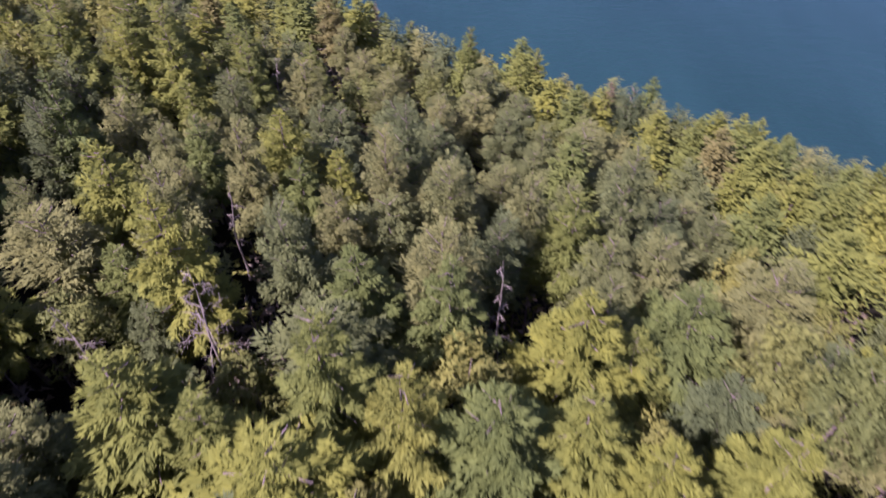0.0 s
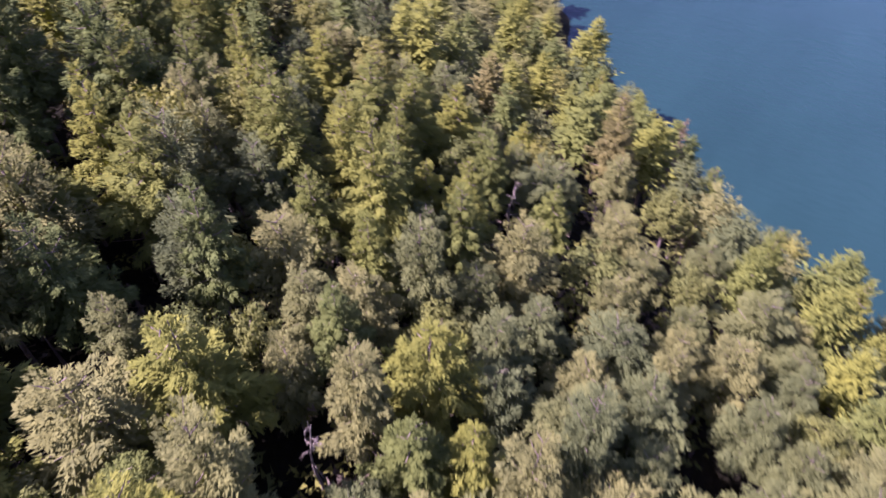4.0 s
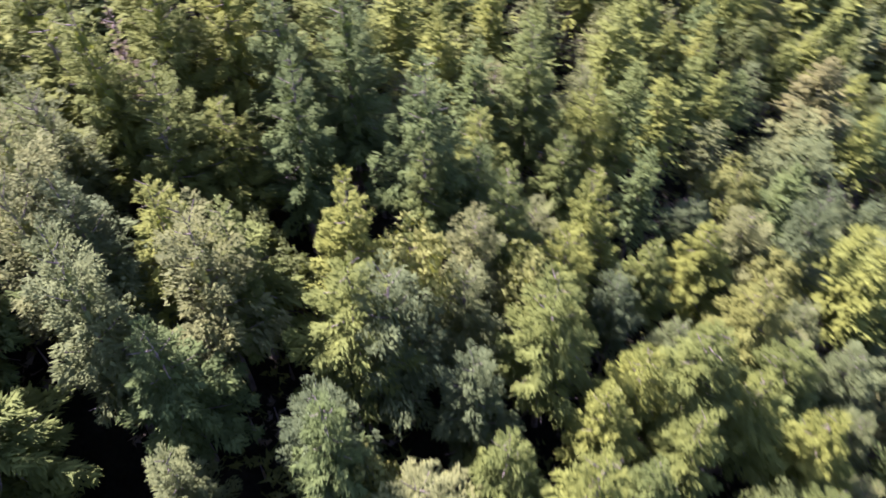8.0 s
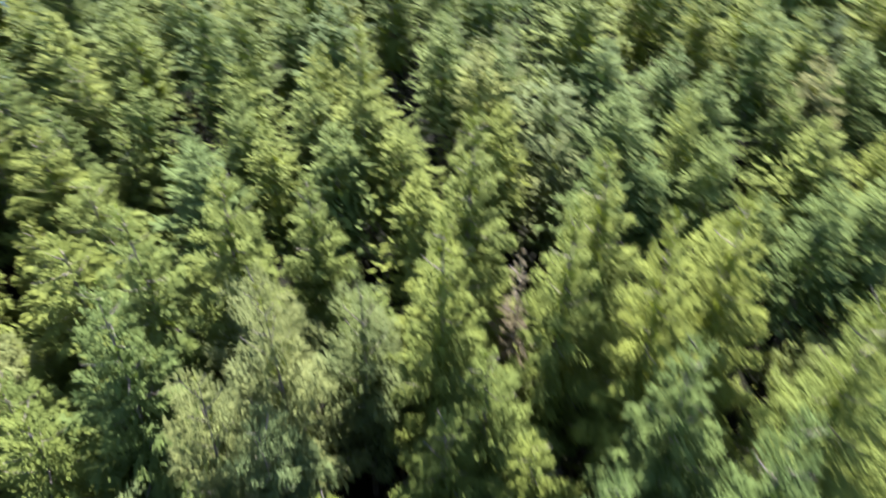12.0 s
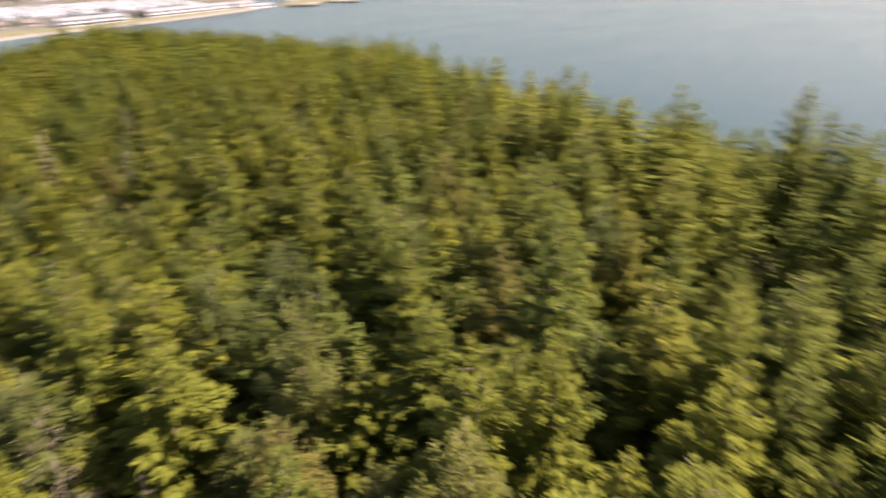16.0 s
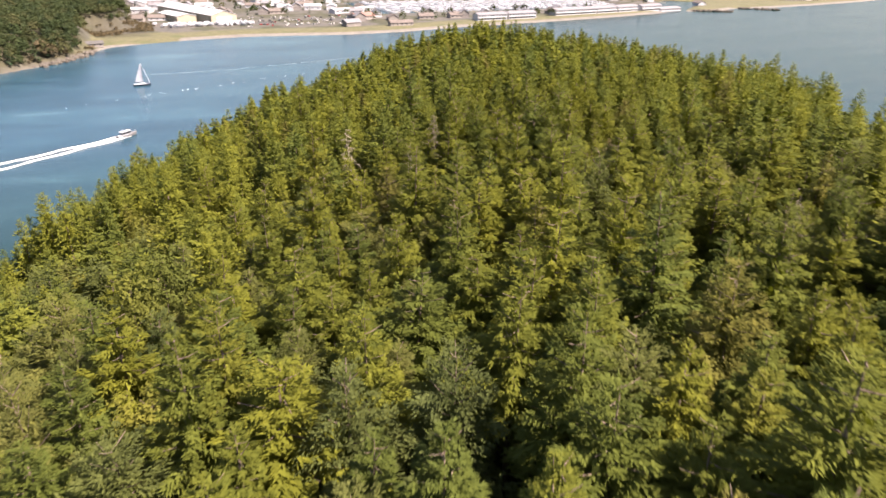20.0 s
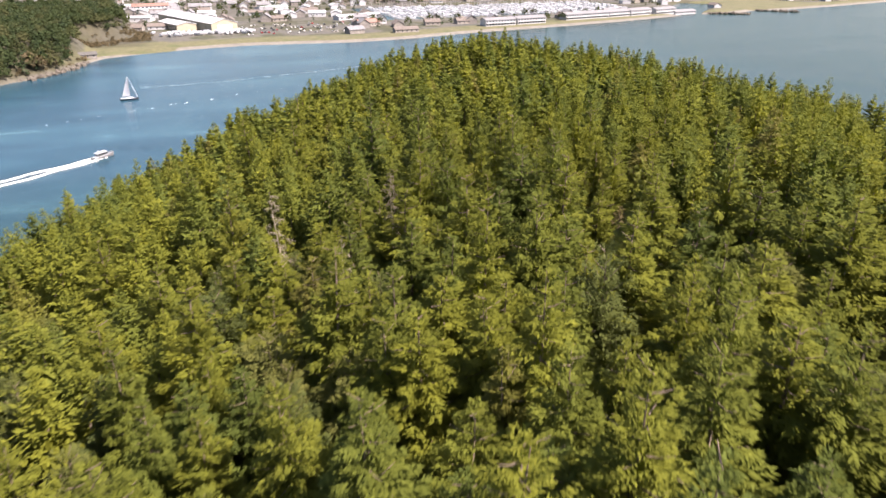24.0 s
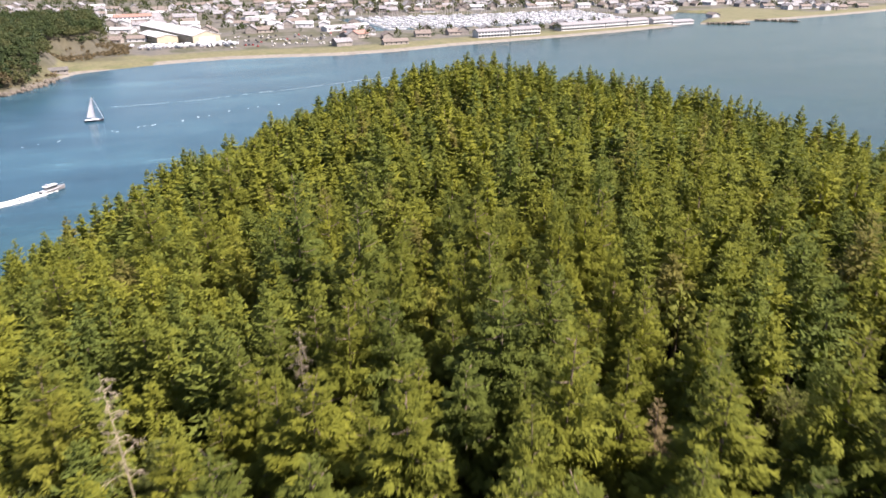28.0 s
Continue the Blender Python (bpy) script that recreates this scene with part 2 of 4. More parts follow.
def grid_mesh(name, xs, ys, height, material):
    gx, gy = np.meshgrid(xs, ys)
    gz = height(gx, gy)
    n, w = gx.shape
    i = np.arange(n * w).reshape(n, w)
    quads = np.stack([i[:-1, :-1], i[:-1, 1:], i[1:, 1:], i[1:, :-1]], -1).reshape(-1, 4)
    return mesh_of(name, np.stack([gx, gy, gz], -1).reshape(-1, 3), quads, material, smooth=True)


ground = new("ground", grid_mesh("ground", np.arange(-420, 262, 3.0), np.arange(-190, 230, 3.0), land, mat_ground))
tagged(ground, "dark forest floor, blackened as tree shade, and rocky edge of a wooded point", "ground", kind="structure")
sea = new("water", grid_mesh("water", np.linspace(-2600, 3600, 40), np.linspace(-3200, 3000, 40), lambda x, y: x * 0, mat_sea))
tagged(sea, "deep blue sea with small ripples and slick patches", "sea", kind="structure")


# ---- trees ----
def cards(base, way, side, length, width):
    """Narrow shoots: a triangle for each, from base along way."""
    a = base - side * (width / 2)[:, None]
    b = base + side * (width / 2)[:, None]
    c = base + way * length[:, None]
    return np.stack([a, b, c], 1).reshape(-1, 3)


def unit(v):
    return v / np.maximum(np.linalg.norm(v, axis=-1, keepdims=True), 1e-6)


def clumps(rng, mid, axes, shape, counts, size, up=0.35, straight=0.4, slim=0.54, rough=0.20, lean=0.75):
    """Tufts of foliage: shoots laid like shingles over the outer and upper side of lumps at mid; axes holds each lump's own
    three directions, shape its half widths along them."""
    rep = lambda v: np.repeat(v, counts, axis=0)
    n = int(counts.sum())
    d = unit(rng.normal(0, 1, (n, 3)))
    A = rep(axes)
    d = unit(np.stack([d[:, 0] + 0.25, d[:, 1], d[:, 2] + up], 1))
    local = d * rep(shape) * rng.uniform(0.6, 1.12, n)[:, None]
    base = rep(mid) + np.einsum("nk,nkj->nj", local, A)
    face = unit(np.einsum("nk,nkj->nj", d / np.maximum(rep(shape), 0.05), A))
    face = unit(face * 0.8 + A[:, 0] * lean + rng.normal(0, rough, (n, 3)))
    ahead = A[:, 0] * (0.6 + straight) + 0.9 * np.einsum("nk,nkj->nj", d, A) + rng.normal(0, 0.55, (n, 3)) - np.array((0, 0, 0.35 * straight))
    way = unit(ahead - face * (ahead * face).sum(1)[:, None] + 0.25 * face)
    side = unit(np.cross(way, face))
    length = (rep(size) if np.ndim(size) else size) * rng.uniform(0.65, 1.35, n)
    width = length * slim * rng.uniform(0.75, 1.25, n)
    base = base - way * (length * 0.4)[:, None]
    return cards(base, way, -side, length, width)


def inner_mass(rng, tall, radius, bare, power, n, size):
    """The close inner twigs round the trunk: steep shoots that keep light from passing through the crown."""
    h = bare + 0.02 + (0.80 - bare) * rng.random(n) ** 1.2
    k = (1 - h) / (1 - bare)
    r = radius * k ** power * rng.uniform(0.06, 0.42, n)
    az = rng.uniform(0, 2 * math.pi, n)
    base = np.stack([r * np.cos(az), r * np.sin(az), h * tall], 1)
    way = unit(np.stack([0.5 * np.cos(az), 0.5 * np.sin(az), rng.choice((-1.0, 1.0), n)], 1) + rng.normal(0, 0.25, (n, 3)))
    side = unit(np.stack([-np.sin(az), np.cos(az), np.zeros(n)], 1) + rng.normal(0, 0.3, (n, 3)))
    length = size * (0.12 + 0.80 * k) * rng.uniform(0.8, 1.2, n)
    return cards(base - way * (length * 0.5)[:, None], way, side, length, length * 0.6)


def pad_crown(rng, tall, radius, tiers, each, tufts, size, bare=0.3, power=0.8, lift=0.0, ragged=0.25, slim=0.40, pads=0.34, thick=0.055, twigs=170, droop=0.10):
    """A conifer's crown: whorls of boughs, each a flat feathered fan of shoots, drooping below and rising above, round a leader."""
    n = tiers * each
    i, j = np.repeat(np.arange(tiers), each), np.tile(np.arange(each), tiers)
    h = bare + (0.96 - bare) * ((i + 0.4 + 0.2 * rng.random(n)) / tiers) ** 0.90 + rng.normal(0, 0.13 / tiers, n)
    k = np.clip((1 - h) / (1 - bare), 0, 1)
    reach = radius * (0.07 + 0.93 * k ** power) * rng.uniform(1 - ragged, 1 + ragged, n)
    reach *= 1 - 1.1 * np.clip(k - 0.80, 0, 1)
    az = i * 1.13 + j * (2 * math.pi / each) + rng.normal(0, 0.24, n)
    rise = 0.48 - 0.66 * k + lift + rng.normal(0, 0.15, n)
    out = unit(np.stack([np.cos(az), np.sin(az), rise], 1))
    lat = unit(np.stack([-np.sin(az), np.cos(az), rng.normal(0, 0.20, n)], 1))
    top = np.cross(out, lat)
    counts = np.maximum((tufts * (0.12 + 0.88 * reach ** 1.6 / (reach ** 1.6).mean())).astype(int), 5)
    rep = lambda v: np.repeat(v, counts, axis=0)
    m = int(counts.sum())
    u, v = rng.random(m) ** 0.62, rng.uniform(-1, 1, m)
    u = 0.10 + 0.86 * u
    r = rep(reach)
    half = pads * (r + 0.25) * np.sin(math.pi * np.clip(u, 0, 1) ** 1.25) ** 0.55
    lift_off = rng.normal(0, 1, m) * (thick * r + 0.05) - 0.35 * half * v * v + droop * r * u * u
    root = rep(np.stack([np.zeros(n), np.zeros(n), h * tall], 1)) + rep(out) * (u * r)[:, None] + rep(lat) * (v * half)[:, None] + rep(top) * lift_off[:, None]
    rim = np.maximum(np.abs(v), u) ** 4
    hang = np.where(rng.random(m) < 0.45, rim, 0.15 * rim)
    way = unit(rep(out) * 0.95 + rep(lat) * (np.sign(v) * (0.35 + 0.4 * np.abs(v)))[:, None] + rng.normal(0, 0.22, (m, 3)) - np.array((0, 0, 1.0)) * (0.04 + 0.28 * hang)[:, None])
    face = rep(top) + (0.25 + hang)[:, None] * rep(out) + rep(lat) * (v * hang)[:, None] + rng.normal(0, 0.17, (m, 3))
    side = unit(np.cross(face, way))
    length = size * np.clip(0.34 + 1.1 * rep(k), 0, 1) * rng.uniform(0.65, 1.3, m)
    pieces = [cards(root - way * (length * 0.4)[:, None], way, side, length, length * slim * rng.uniform(0.75, 1.25, m)),
              inner_mass(rng, tall, radius, bare, power, twigs, 1.5)]
    q = 14
    hh = rng.uniform(0.88, 0.985, q)
    az = rng.uniform(0, 2 * math.pi, q)
    way = unit(np.stack([np.cos(az), np.sin(az), 0.3 + 12 * np.clip(hh - 0.9, 0, 1)], 1))
    side = unit(np.cross(way, rng.normal(0, 1, (q, 3))))
    length = (0.35 * size + radius * 1.1 * (1 - hh)) * rng.uniform(0.8, 1.2, q)
    pieces.append(cards(np.stack([np.zeros(q), np.zeros(q), tall * hh], 1), way, side, length, length * 0.4))
    return np.concatenate(pieces)


def bough_crown(rng, tall, radius, boughs, bare=0.45, pairs=1, power=0.9, lift=0.0, ragged=0.2, slim=0.17, spray=9.0, twigs=34):
    """A conifer's crown: each bough a spine with pairs of folded, tapering sprays, long below and short above."""
    h = bare + (0.985 - bare) * ((np.arange(boughs) + rng.random(boughs)) / boughs) ** 0.9
    k = (1 - h) / (1 - bare)
    reach = radius * (0.07 + 0.93 * k ** power) * rng.uniform(1 - ragged, 1 + ragged, boughs)
    reach *= 1 + np.where(k > 0.8, (0.8 - k) * 1.2, 0)
    az = np.arange(boughs) * 2.399 + rng.normal(0, 0.35, boughs)
    rise = 0.34 - 0.62 * k + lift + rng.normal(0, 0.20, boughs)
    each = 2 * pairs + 1
    rep = lambda v: np.repeat(v, each)
    n = boughs * each
    u = np.tile(np.concatenate([np.repeat(0.22 + 0.6 * np.arange(pairs) / max(pairs, 1), 2), (0.06 if pairs == 1 else 0.5,)]), boughs)
    hand = np.tile(np.array((-1.0, 1.0) * pairs + (0.0,)), boughs)
    lead = hand == 0
    inner = np.clip(u + rng.normal(0, 0.04, n), 0.03, 0.9) * rep(reach)
    if spray < 5:
        inner = np.where(lead, rep(reach) - np.minimum(rep(reach) * 0.5, spray), inner)
    length = np.where(lead, rep(reach) - inner, rep(reach) * (0.78 - 0.55 * u) * (0.86 if pairs == 1 else 0.72))
    length = np.minimum(length, spray) * rng.uniform(0.72, 1.2, n)
    a0 = rep(az)
    root = np.stack([np.cos(a0) * inner, np.sin(a0) * inner, rep(h) * tall + inner * rep(rise)], 1)
    a1 = a0 + hand * (0.62 if pairs == 1 else 0.85) + rng.normal(0, 0.16, n)
    slope = rep(rise) - 0.12 + rng.normal(0, 0.15 if pairs == 1 else 0.30, n)
    way = unit(np.stack([np.cos(a1), np.sin(a1), slope], 1))
    side = np.stack([-np.sin(a1), np.cos(a1), rng.normal(0, 0.3, n)], 1)
    tip = root + way * length[:, None]
    wide = (slim * length + (0.07 if pairs == 1 else 0.03)) * rng.uniform(0.8, 1.3, n)
    mid = root + way * (length * 0.5)[:, None] - np.array((0, 0, 1.0)) * (wide * 0.45)[:, None]
    m1, m2 = mid - side * wide[:, None], mid + side * wide[:, None]
    tris = np.concatenate([np.stack([root, m1, tip], 1), np.stack([root, tip, m2], 1)]).reshape(-1, 3)
    top = np.array(((0, 0, tall * 1.0),)) + np.zeros((4, 3))
    a = np.arange(4) * 1.5708
    foot = np.stack([np.cos(a) * 0.1, np.sin(a) * 0.1, np.full(4, tall * 0.93)], 1)
    return np.concatenate([tris, np.stack([top, foot, np.roll(foot, -1, 0)], 1).reshape(-1, 3), inner_mass(rng, tall, radius, bare, power, twigs, 2.4)])


def puffy_crown(rng, tall, radius, puffs, leaves, size, low=0.35):
    """A lumpy, uneven crown: many small tufts at the ends of rising limbs, over an egg-shaped outline, open in places."""
    p = np.arange(puffs) + 0.5
    zz = 1 - p / puffs * 1.45
    az = p * 2.399 + rng.normal(0, 0.45, puffs)
    rr = np.sqrt(np.clip(1 - zz ** 2, 0, 1)) * (1 - 0.28 * np.clip(zz, 0, 1))
    dome = np.stack([rr * np.cos(az), rr * np.sin(az), zz], 1)
    swell = rng.choice((0.55, 0.85, 1.0, 1.1), puffs, p=(0.2, 0.25, 0.35, 0.2)) * rng.uniform(0.88, 1.12, puffs)
    lobes = 1 + 0.16 * np.sin(az * 3 + rng.uniform(0, 6)) + 0.10 * np.sin(zz * 9 + az * 2)
    half = tall * (1 - low) / 2
    lean = rng.normal(0, 0.10 * radius, 2)
    mid = dome * (swell * lobes)[:, None] * np.array((radius * 0.85, radius * 0.85, half * 0.9)) + np.array((*lean, tall * low + half))
    out = unit(dome * np.array((1, 1, 0.6)) + np.array((0, 0, 0.45)) + rng.normal(0, 0.2, (puffs, 3)))
    lat = unit(np.cross(out, rng.normal(0, 1, (puffs, 3))))
    axes = np.stack([out, lat, np.cross(out, lat)], 1)
    fat = radius * rng.uniform(0.14, 0.27, puffs)
    shape = np.stack([fat * 1.25, fat, fat], 1)
    counts = np.maximum((leaves * fat / fat.mean()).astype(int), 3)
    return clumps(rng, mid, axes, shape, counts, size, 0.0)


def tube(points, radii, sides=6):
    """A tapered round stem along points: corners and triangles."""
    points = np.asarray(points, float)
    ang = np.arange(sides) * 2 * math.pi / sides
    verts, faces = [], []
    for k, (p, r) in enumerate(zip(points, radii)):
        way = unit(points[min(k + 1, len(points) - 1)] - points[max(k - 1, 0)])
        a = unit(np.cross(way, (0.31, 0.93, 0.17)))
        b = np.cross(way, a)
        verts.append(p + r * (np.cos(ang)[:, None] * a + np.sin(ang)[:, None] * b))
        if k:
            i = (k - 1) * sides
            for j in range(sides):
                q = (j + 1) % sides
                faces += [(i + j, i + q, i + sides + q), (i + j, i + sides + q, i + sides + j)]
    return np.concatenate(verts), np.array(faces)


def gather(pieces):
    """Joins (corners, triangles) pairs."""
    verts, faces, n = [], [], 0
    for v, f in pieces:
        verts.append(v)
        faces.append(np.asarray(f) + n)
        n += len(v)
    return np.concatenate(verts), np.concatenate(faces)


def trunk_of(rng, tall, radius, stout, limbs, bare=0.2, up=0.1, sides=6):
    """A tapered, slightly bent trunk with limbs."""
    hs = np.linspace(0, 1, 6)
    bend = rng.normal(0, 0.02 * tall, 2)
    line = np.stack([bend[0] * hs ** 2, bend[1] * hs ** 2, hs * tall * 0.97 - 0.5], 1) * np.array((0.3, 0.3, 1))
    pieces = [tube(line, stout * (1 - hs * 0.93), sides)]
    for i in range(limbs):
        h = bare + (0.95 - bare) * (i + rng.random()) / limbs
        k = (1 - h) / (1 - bare)
        reach = radius * (0.1 + 0.75 * k ** 0.8) * rng.uniform(0.6, 1.0)
        az = i * 2.399 + rng.normal(0, 0.3)
        o = np.array((math.cos(az), math.sin(az), 0))
        start = np.array((0, 0, h * tall))
        rise = (0.45 - 0.8 * k + up)
        pts = [start, start + o * reach * 0.5 + (0, 0, reach * 0.5 * rise), start + o * reach + (0, 0, reach * (rise + 0.15))]
        pieces.append(tube(pts, np.array((0.16, 0.10, 0.03)) * stout + 0.012, 3))
    return gather(pieces)


def tri_faces(verts):
    return np.arange(len(verts)).reshape(-1, 3)


KINDS = {}   # kind -> list of (thing template, far crown corners, far trunk)


def make_kind(kind, name, label, count, near, far, mat, tall, radius, stout, limbs, up):
    rng = np.random.default_rng(len(kind) * 7 + 5)
    KINDS[kind] = []
    for i in range(count):
        t = tall * rng.uniform(0.9, 1.1)
        r = radius * rng.uniform(0.85, 1.15)
        crown, far_crown = near(rng, t, r), far(rng, t, r)
        stem = trunk_of(rng, t, r, stout, limbs, up=up)
        base = thing(name, label, "tree", name.replace("_tree", "") + " trees of the wood")
        part("trunk", mesh_of("trunk", *stem, mat_bark), mat_bark, base)
        part("crown", mesh_of("crown", crown, tri_faces(crown), mat), mat, base)
        KINDS[kind].append((base, (crown, far_crown), tube([(0, 0, -0.5), (0, 0, t * 0.8)], (stout, stout * 0.2), 4), t))


make_kind("fir", "fir_tree", "tall pointed green fir tree in dense wood", 7,
          lambda g, t, r: pad_crown(g, t, r, 12, 8, 86, 0.42, 0.26, 0.90, 0.16, slim=0.36, pads=0.16, thick=0.045),
          lambda g, t, r: bough_crown(g, t, r, 112, 0.36, 3, power=0.92, lift=0.22, ragged=0.34, slim=0.13, spray=0.85, twigs=56), mat_fir, 17.0, 4.0, 0.24, 22, 0.0)
make_kind("pine", "pine_tree", "grey-green shore pine with an uneven bushy crown", 6,
          lambda g, t, r: pad_crown(g, t, r, 9, 9, 86, 0.36, 0.24, 0.55, 0.25, 0.42, 0.38, 0.18, 0.08),
          lambda g, t, r: pad_crown(g, t, r, 8, 6, 20, 0.62, 0.30, 0.55, 0.25, 0.40, 0.40, 0.26, 0.11), mat_pine, 13.5, 3.0, 0.20, 22, 0.6)
make_kind("leafy", "broadleaf_tree", "rounded yellow-green broadleaf tree among conifers", 4,
          lambda g, t, r: puffy_crown(g, t, r, 84, 34, 0.32, 0.3),
          lambda g, t, r: puffy_crown(g, t, r, 36, 13, 0.58, 0.45), mat_leaf, 11.0, 2.5, 0.16, 14, 0.8)

make_kind("rusty", "brown_fir_tree", "dying fir tree with thin rust-brown needles", 2,
          lambda g, t, r: bough_crown(g, t, r, 70, 0.3, 4, ragged=0.4, slim=0.09, twigs=4),
          lambda g, t, r: bough_crown(g, t, r, 60, 0.4, twigs=4), mat_rusty, 14.0, 2.6, 0.18, 22, 0.0)

WOODS_MAT = {"fir": mat_fir_woods, "pine": mat_pine_woods, "leafy": mat_leaf_woods, "rusty": mat_brush}
NEAR_LINES = (((-12.0, 56.0), (-34.0, 60.0)), ((6.0, 16.0), (-5.0, 40.0)), ((-5.0, 40.0), (-38.0, 46.0)), ((-40.0, 30.0), (46.0, -28.0)), ((30.0, -22.0), (60.0, -36.0)), ((-36.0, 2.0), (14.0, -32.0)))


def wood():
    """Where the trees stand: scattered with no rows, each with its own room round it."""
    rng = np.random.default_rng(11)
    cell, spots, taken = 5.4, [], {}
    for ss, dd, grow in zip(rng.uniform(-180, 245, 70000), rng.uniform(-116, 128, 70000), rng.random(70000)):
        room = 3.1 + 2.1 * grow ** 1.3 if ss < 46 else 2.25 + 1.4 * grow ** 1.3
        if abs(dd) > half_width(ss, dd) + 3 + 2.5 * math.sin(ss * 0.9 + dd) or ss > 240:
            continue
        ci, cj = int(ss // cell), int(dd // cell)
        near = [p for a in (-1, 0, 1) for b in (-1, 0, 1) for p in taken.get((ci + a, cj + b), ())]
        if any((ss - p[0]) ** 2 + (dd - p[1]) ** 2 < (0.5 * (room + p[2])) ** 2 for p in near):
            continue
        taken.setdefault((ci, cj), []).append((ss, dd, room))
        spots.append((ss * ALONG[0] + dd * ACROSS[0], ss * ALONG[1] + dd * ACROSS[1], ss, dd, room))
    spots = np.array(spots)
    thin = 0.02 + np.where(spots[:, 2] < 52, 0.07, 0.03) / (1 + np.exp((spots[:, 3] - 10) / 5))
    return spots[rng.random(len(spots)) > thin], rng


# trees that stand out: place and height of the tip above the sea
FIRS_NORTH = ((12.6, 82.7, 33.1), (2.6, 78.0, 39.2), (-23.6, 102.3, 31.3), (-15.5, 67.9, 43.3), (-19.6, 58.8, 48.5), (-30.0, 43.3, 56.3),
              (-22.4, 69.0, 45.0), (-25.0, 62.1, 45.4), (-29.7, 59.5, 51.0), (-35.1, 56.9, 56.0), (-46.2, 51.5, 56.0), (-33.0, 61.5, 51.0),
              (-41.9, 45.8, 58.9), (-49.0, 52.2, 61.5), (-52.2, 56.7, 53.9), (-51.0, 63.1, 51.7), (-42.9, 67.5, 47.0), (-35.6, 69.9, 44.7),
              (-54.7, 66.3, 53.8), (-50.1, 43.8, 61.5), (-55.2, 44.0, 64.0), (-53.5, 47.9, 64.1), (-52.3, 36.0, 60.5), (-58.6, 40.3, 64.4),
              (-56.6, 36.0, 67.6), (-63.2, 41.3, 66.4), (-61.5, 35.4, 67.6), (-24.8, 81.8, 36.2),
             (-43.2, 56.3, 54.2), (-56.2, 61.7, 57.7), (-20.9, 63.0, 47.6), (-15.5, 86.7, 39.3), (-5.0, 91.8, 32.0), (9.3, 88.1, 27.5), (-22.9, 51.3, 49.7),
             (-28.9, 52.8, 50.8), (-24.8, 55.5, 53.3), (-52.3, 33.1, 65.8), (-58.7, 28.4, 67.0), (-61.1, 48.0, 65.9))
FIRS_CREST = ((-48.0, 20.9, 65.8), (-44.3, 21.7, 65.3), (-52.6, 23.4, 63.7), (-40.4, 24.8, 64.7), (-64.4, 13.8, 65.3), (-33.0, 1.0, 65.8),
              (-37.1, 7.9, 63.6), (-14.6, -33.6, 69.4), (-24.5, -40.0, 67.3), (-41.0, -31.3, 68.3), (-56.1, -17.3, 69.7), (-59.6, -23.5, 68.6),
              (6.5, -15.2, 61.6), (-3.5, -5.0, 61.3), (-10.2, -6.2, 63.0), (-15.4, -2.3, 64.3), (5.9, -24.6, 65.3), (0.5, -27.5, 63.3),
              (-7.9, -23.2, 63.6), (12.0, -29.0, 64.7), (-24.3, 4.1, 62.4),
             (-0.2, -14.7, 65.1), (-7.1, -13.3, 64.0), (-13.3, -14.2, 64.0), (-8.1, -1.6, 60.5), (-0.2, 6.3, 57.3), (-16.7, 27.9, 59.7), (-36.8, -39.9, 67.0))
FIRS_EAST = ((62.4, -24.5, 62.3), (24.3, -5.7, 61.5), (29.3, 4.0, 58.3), (50.9, 0.0, 58.4), (27.0, 9.4, 54.8), (89.2, -32.3, 57.8), (26.0, -23.4, 63.2),
             (37.0, -42.0, 61.4), (21.9, -36.1, 61.8), (78.0, -25.0, 58.7), (44.8, -34.4, 63.5), (53.6, -53.6, 61.2), (36.6, -21.3, 62.5),
             (35.0, -30.0, 63.6), (65.2, -38.2, 60.6), (70.3, -30.9, 57.3), (85.2, -75.7, 54.6), (83.3, -12.7, 57.5), (59.1, -47.7, 60.5),
             (69.5, -20.2, 61.4), (82.9, 3.4, 52.4), (45.9, -55.6, 59.0), (28.2, -43.2, 64.7), (48.9, -28.9, 57.6), (93.0, -6.6, 57.7),
             (110.0, -15.8, 56.4), (105.3, 24.3, 41.7), (60.3, 13.7, 51.5), (31.0, 26.0, 48.7), (42.2, 0.4, 54.9), (12.7, -0.9, 59.0),
             (24.7, -17.8, 62.2), (10.8, -25.7, 62.3), (22.4, -10.1, 60.0), (45.9, 7.8, 52.8), (45.4, -19.7, 54.7), (11.4, -15.9, 63.9), (6.6, -29.3, 61.1),
             (71.9, -96.5, 50.0), (44.8, -14.5, 57.6), (17.6, -8.3, 59.4), (13.4, 8.5, 54.0), (36.9, 12.0, 53.2), (31.9, -27.0, 61.4))
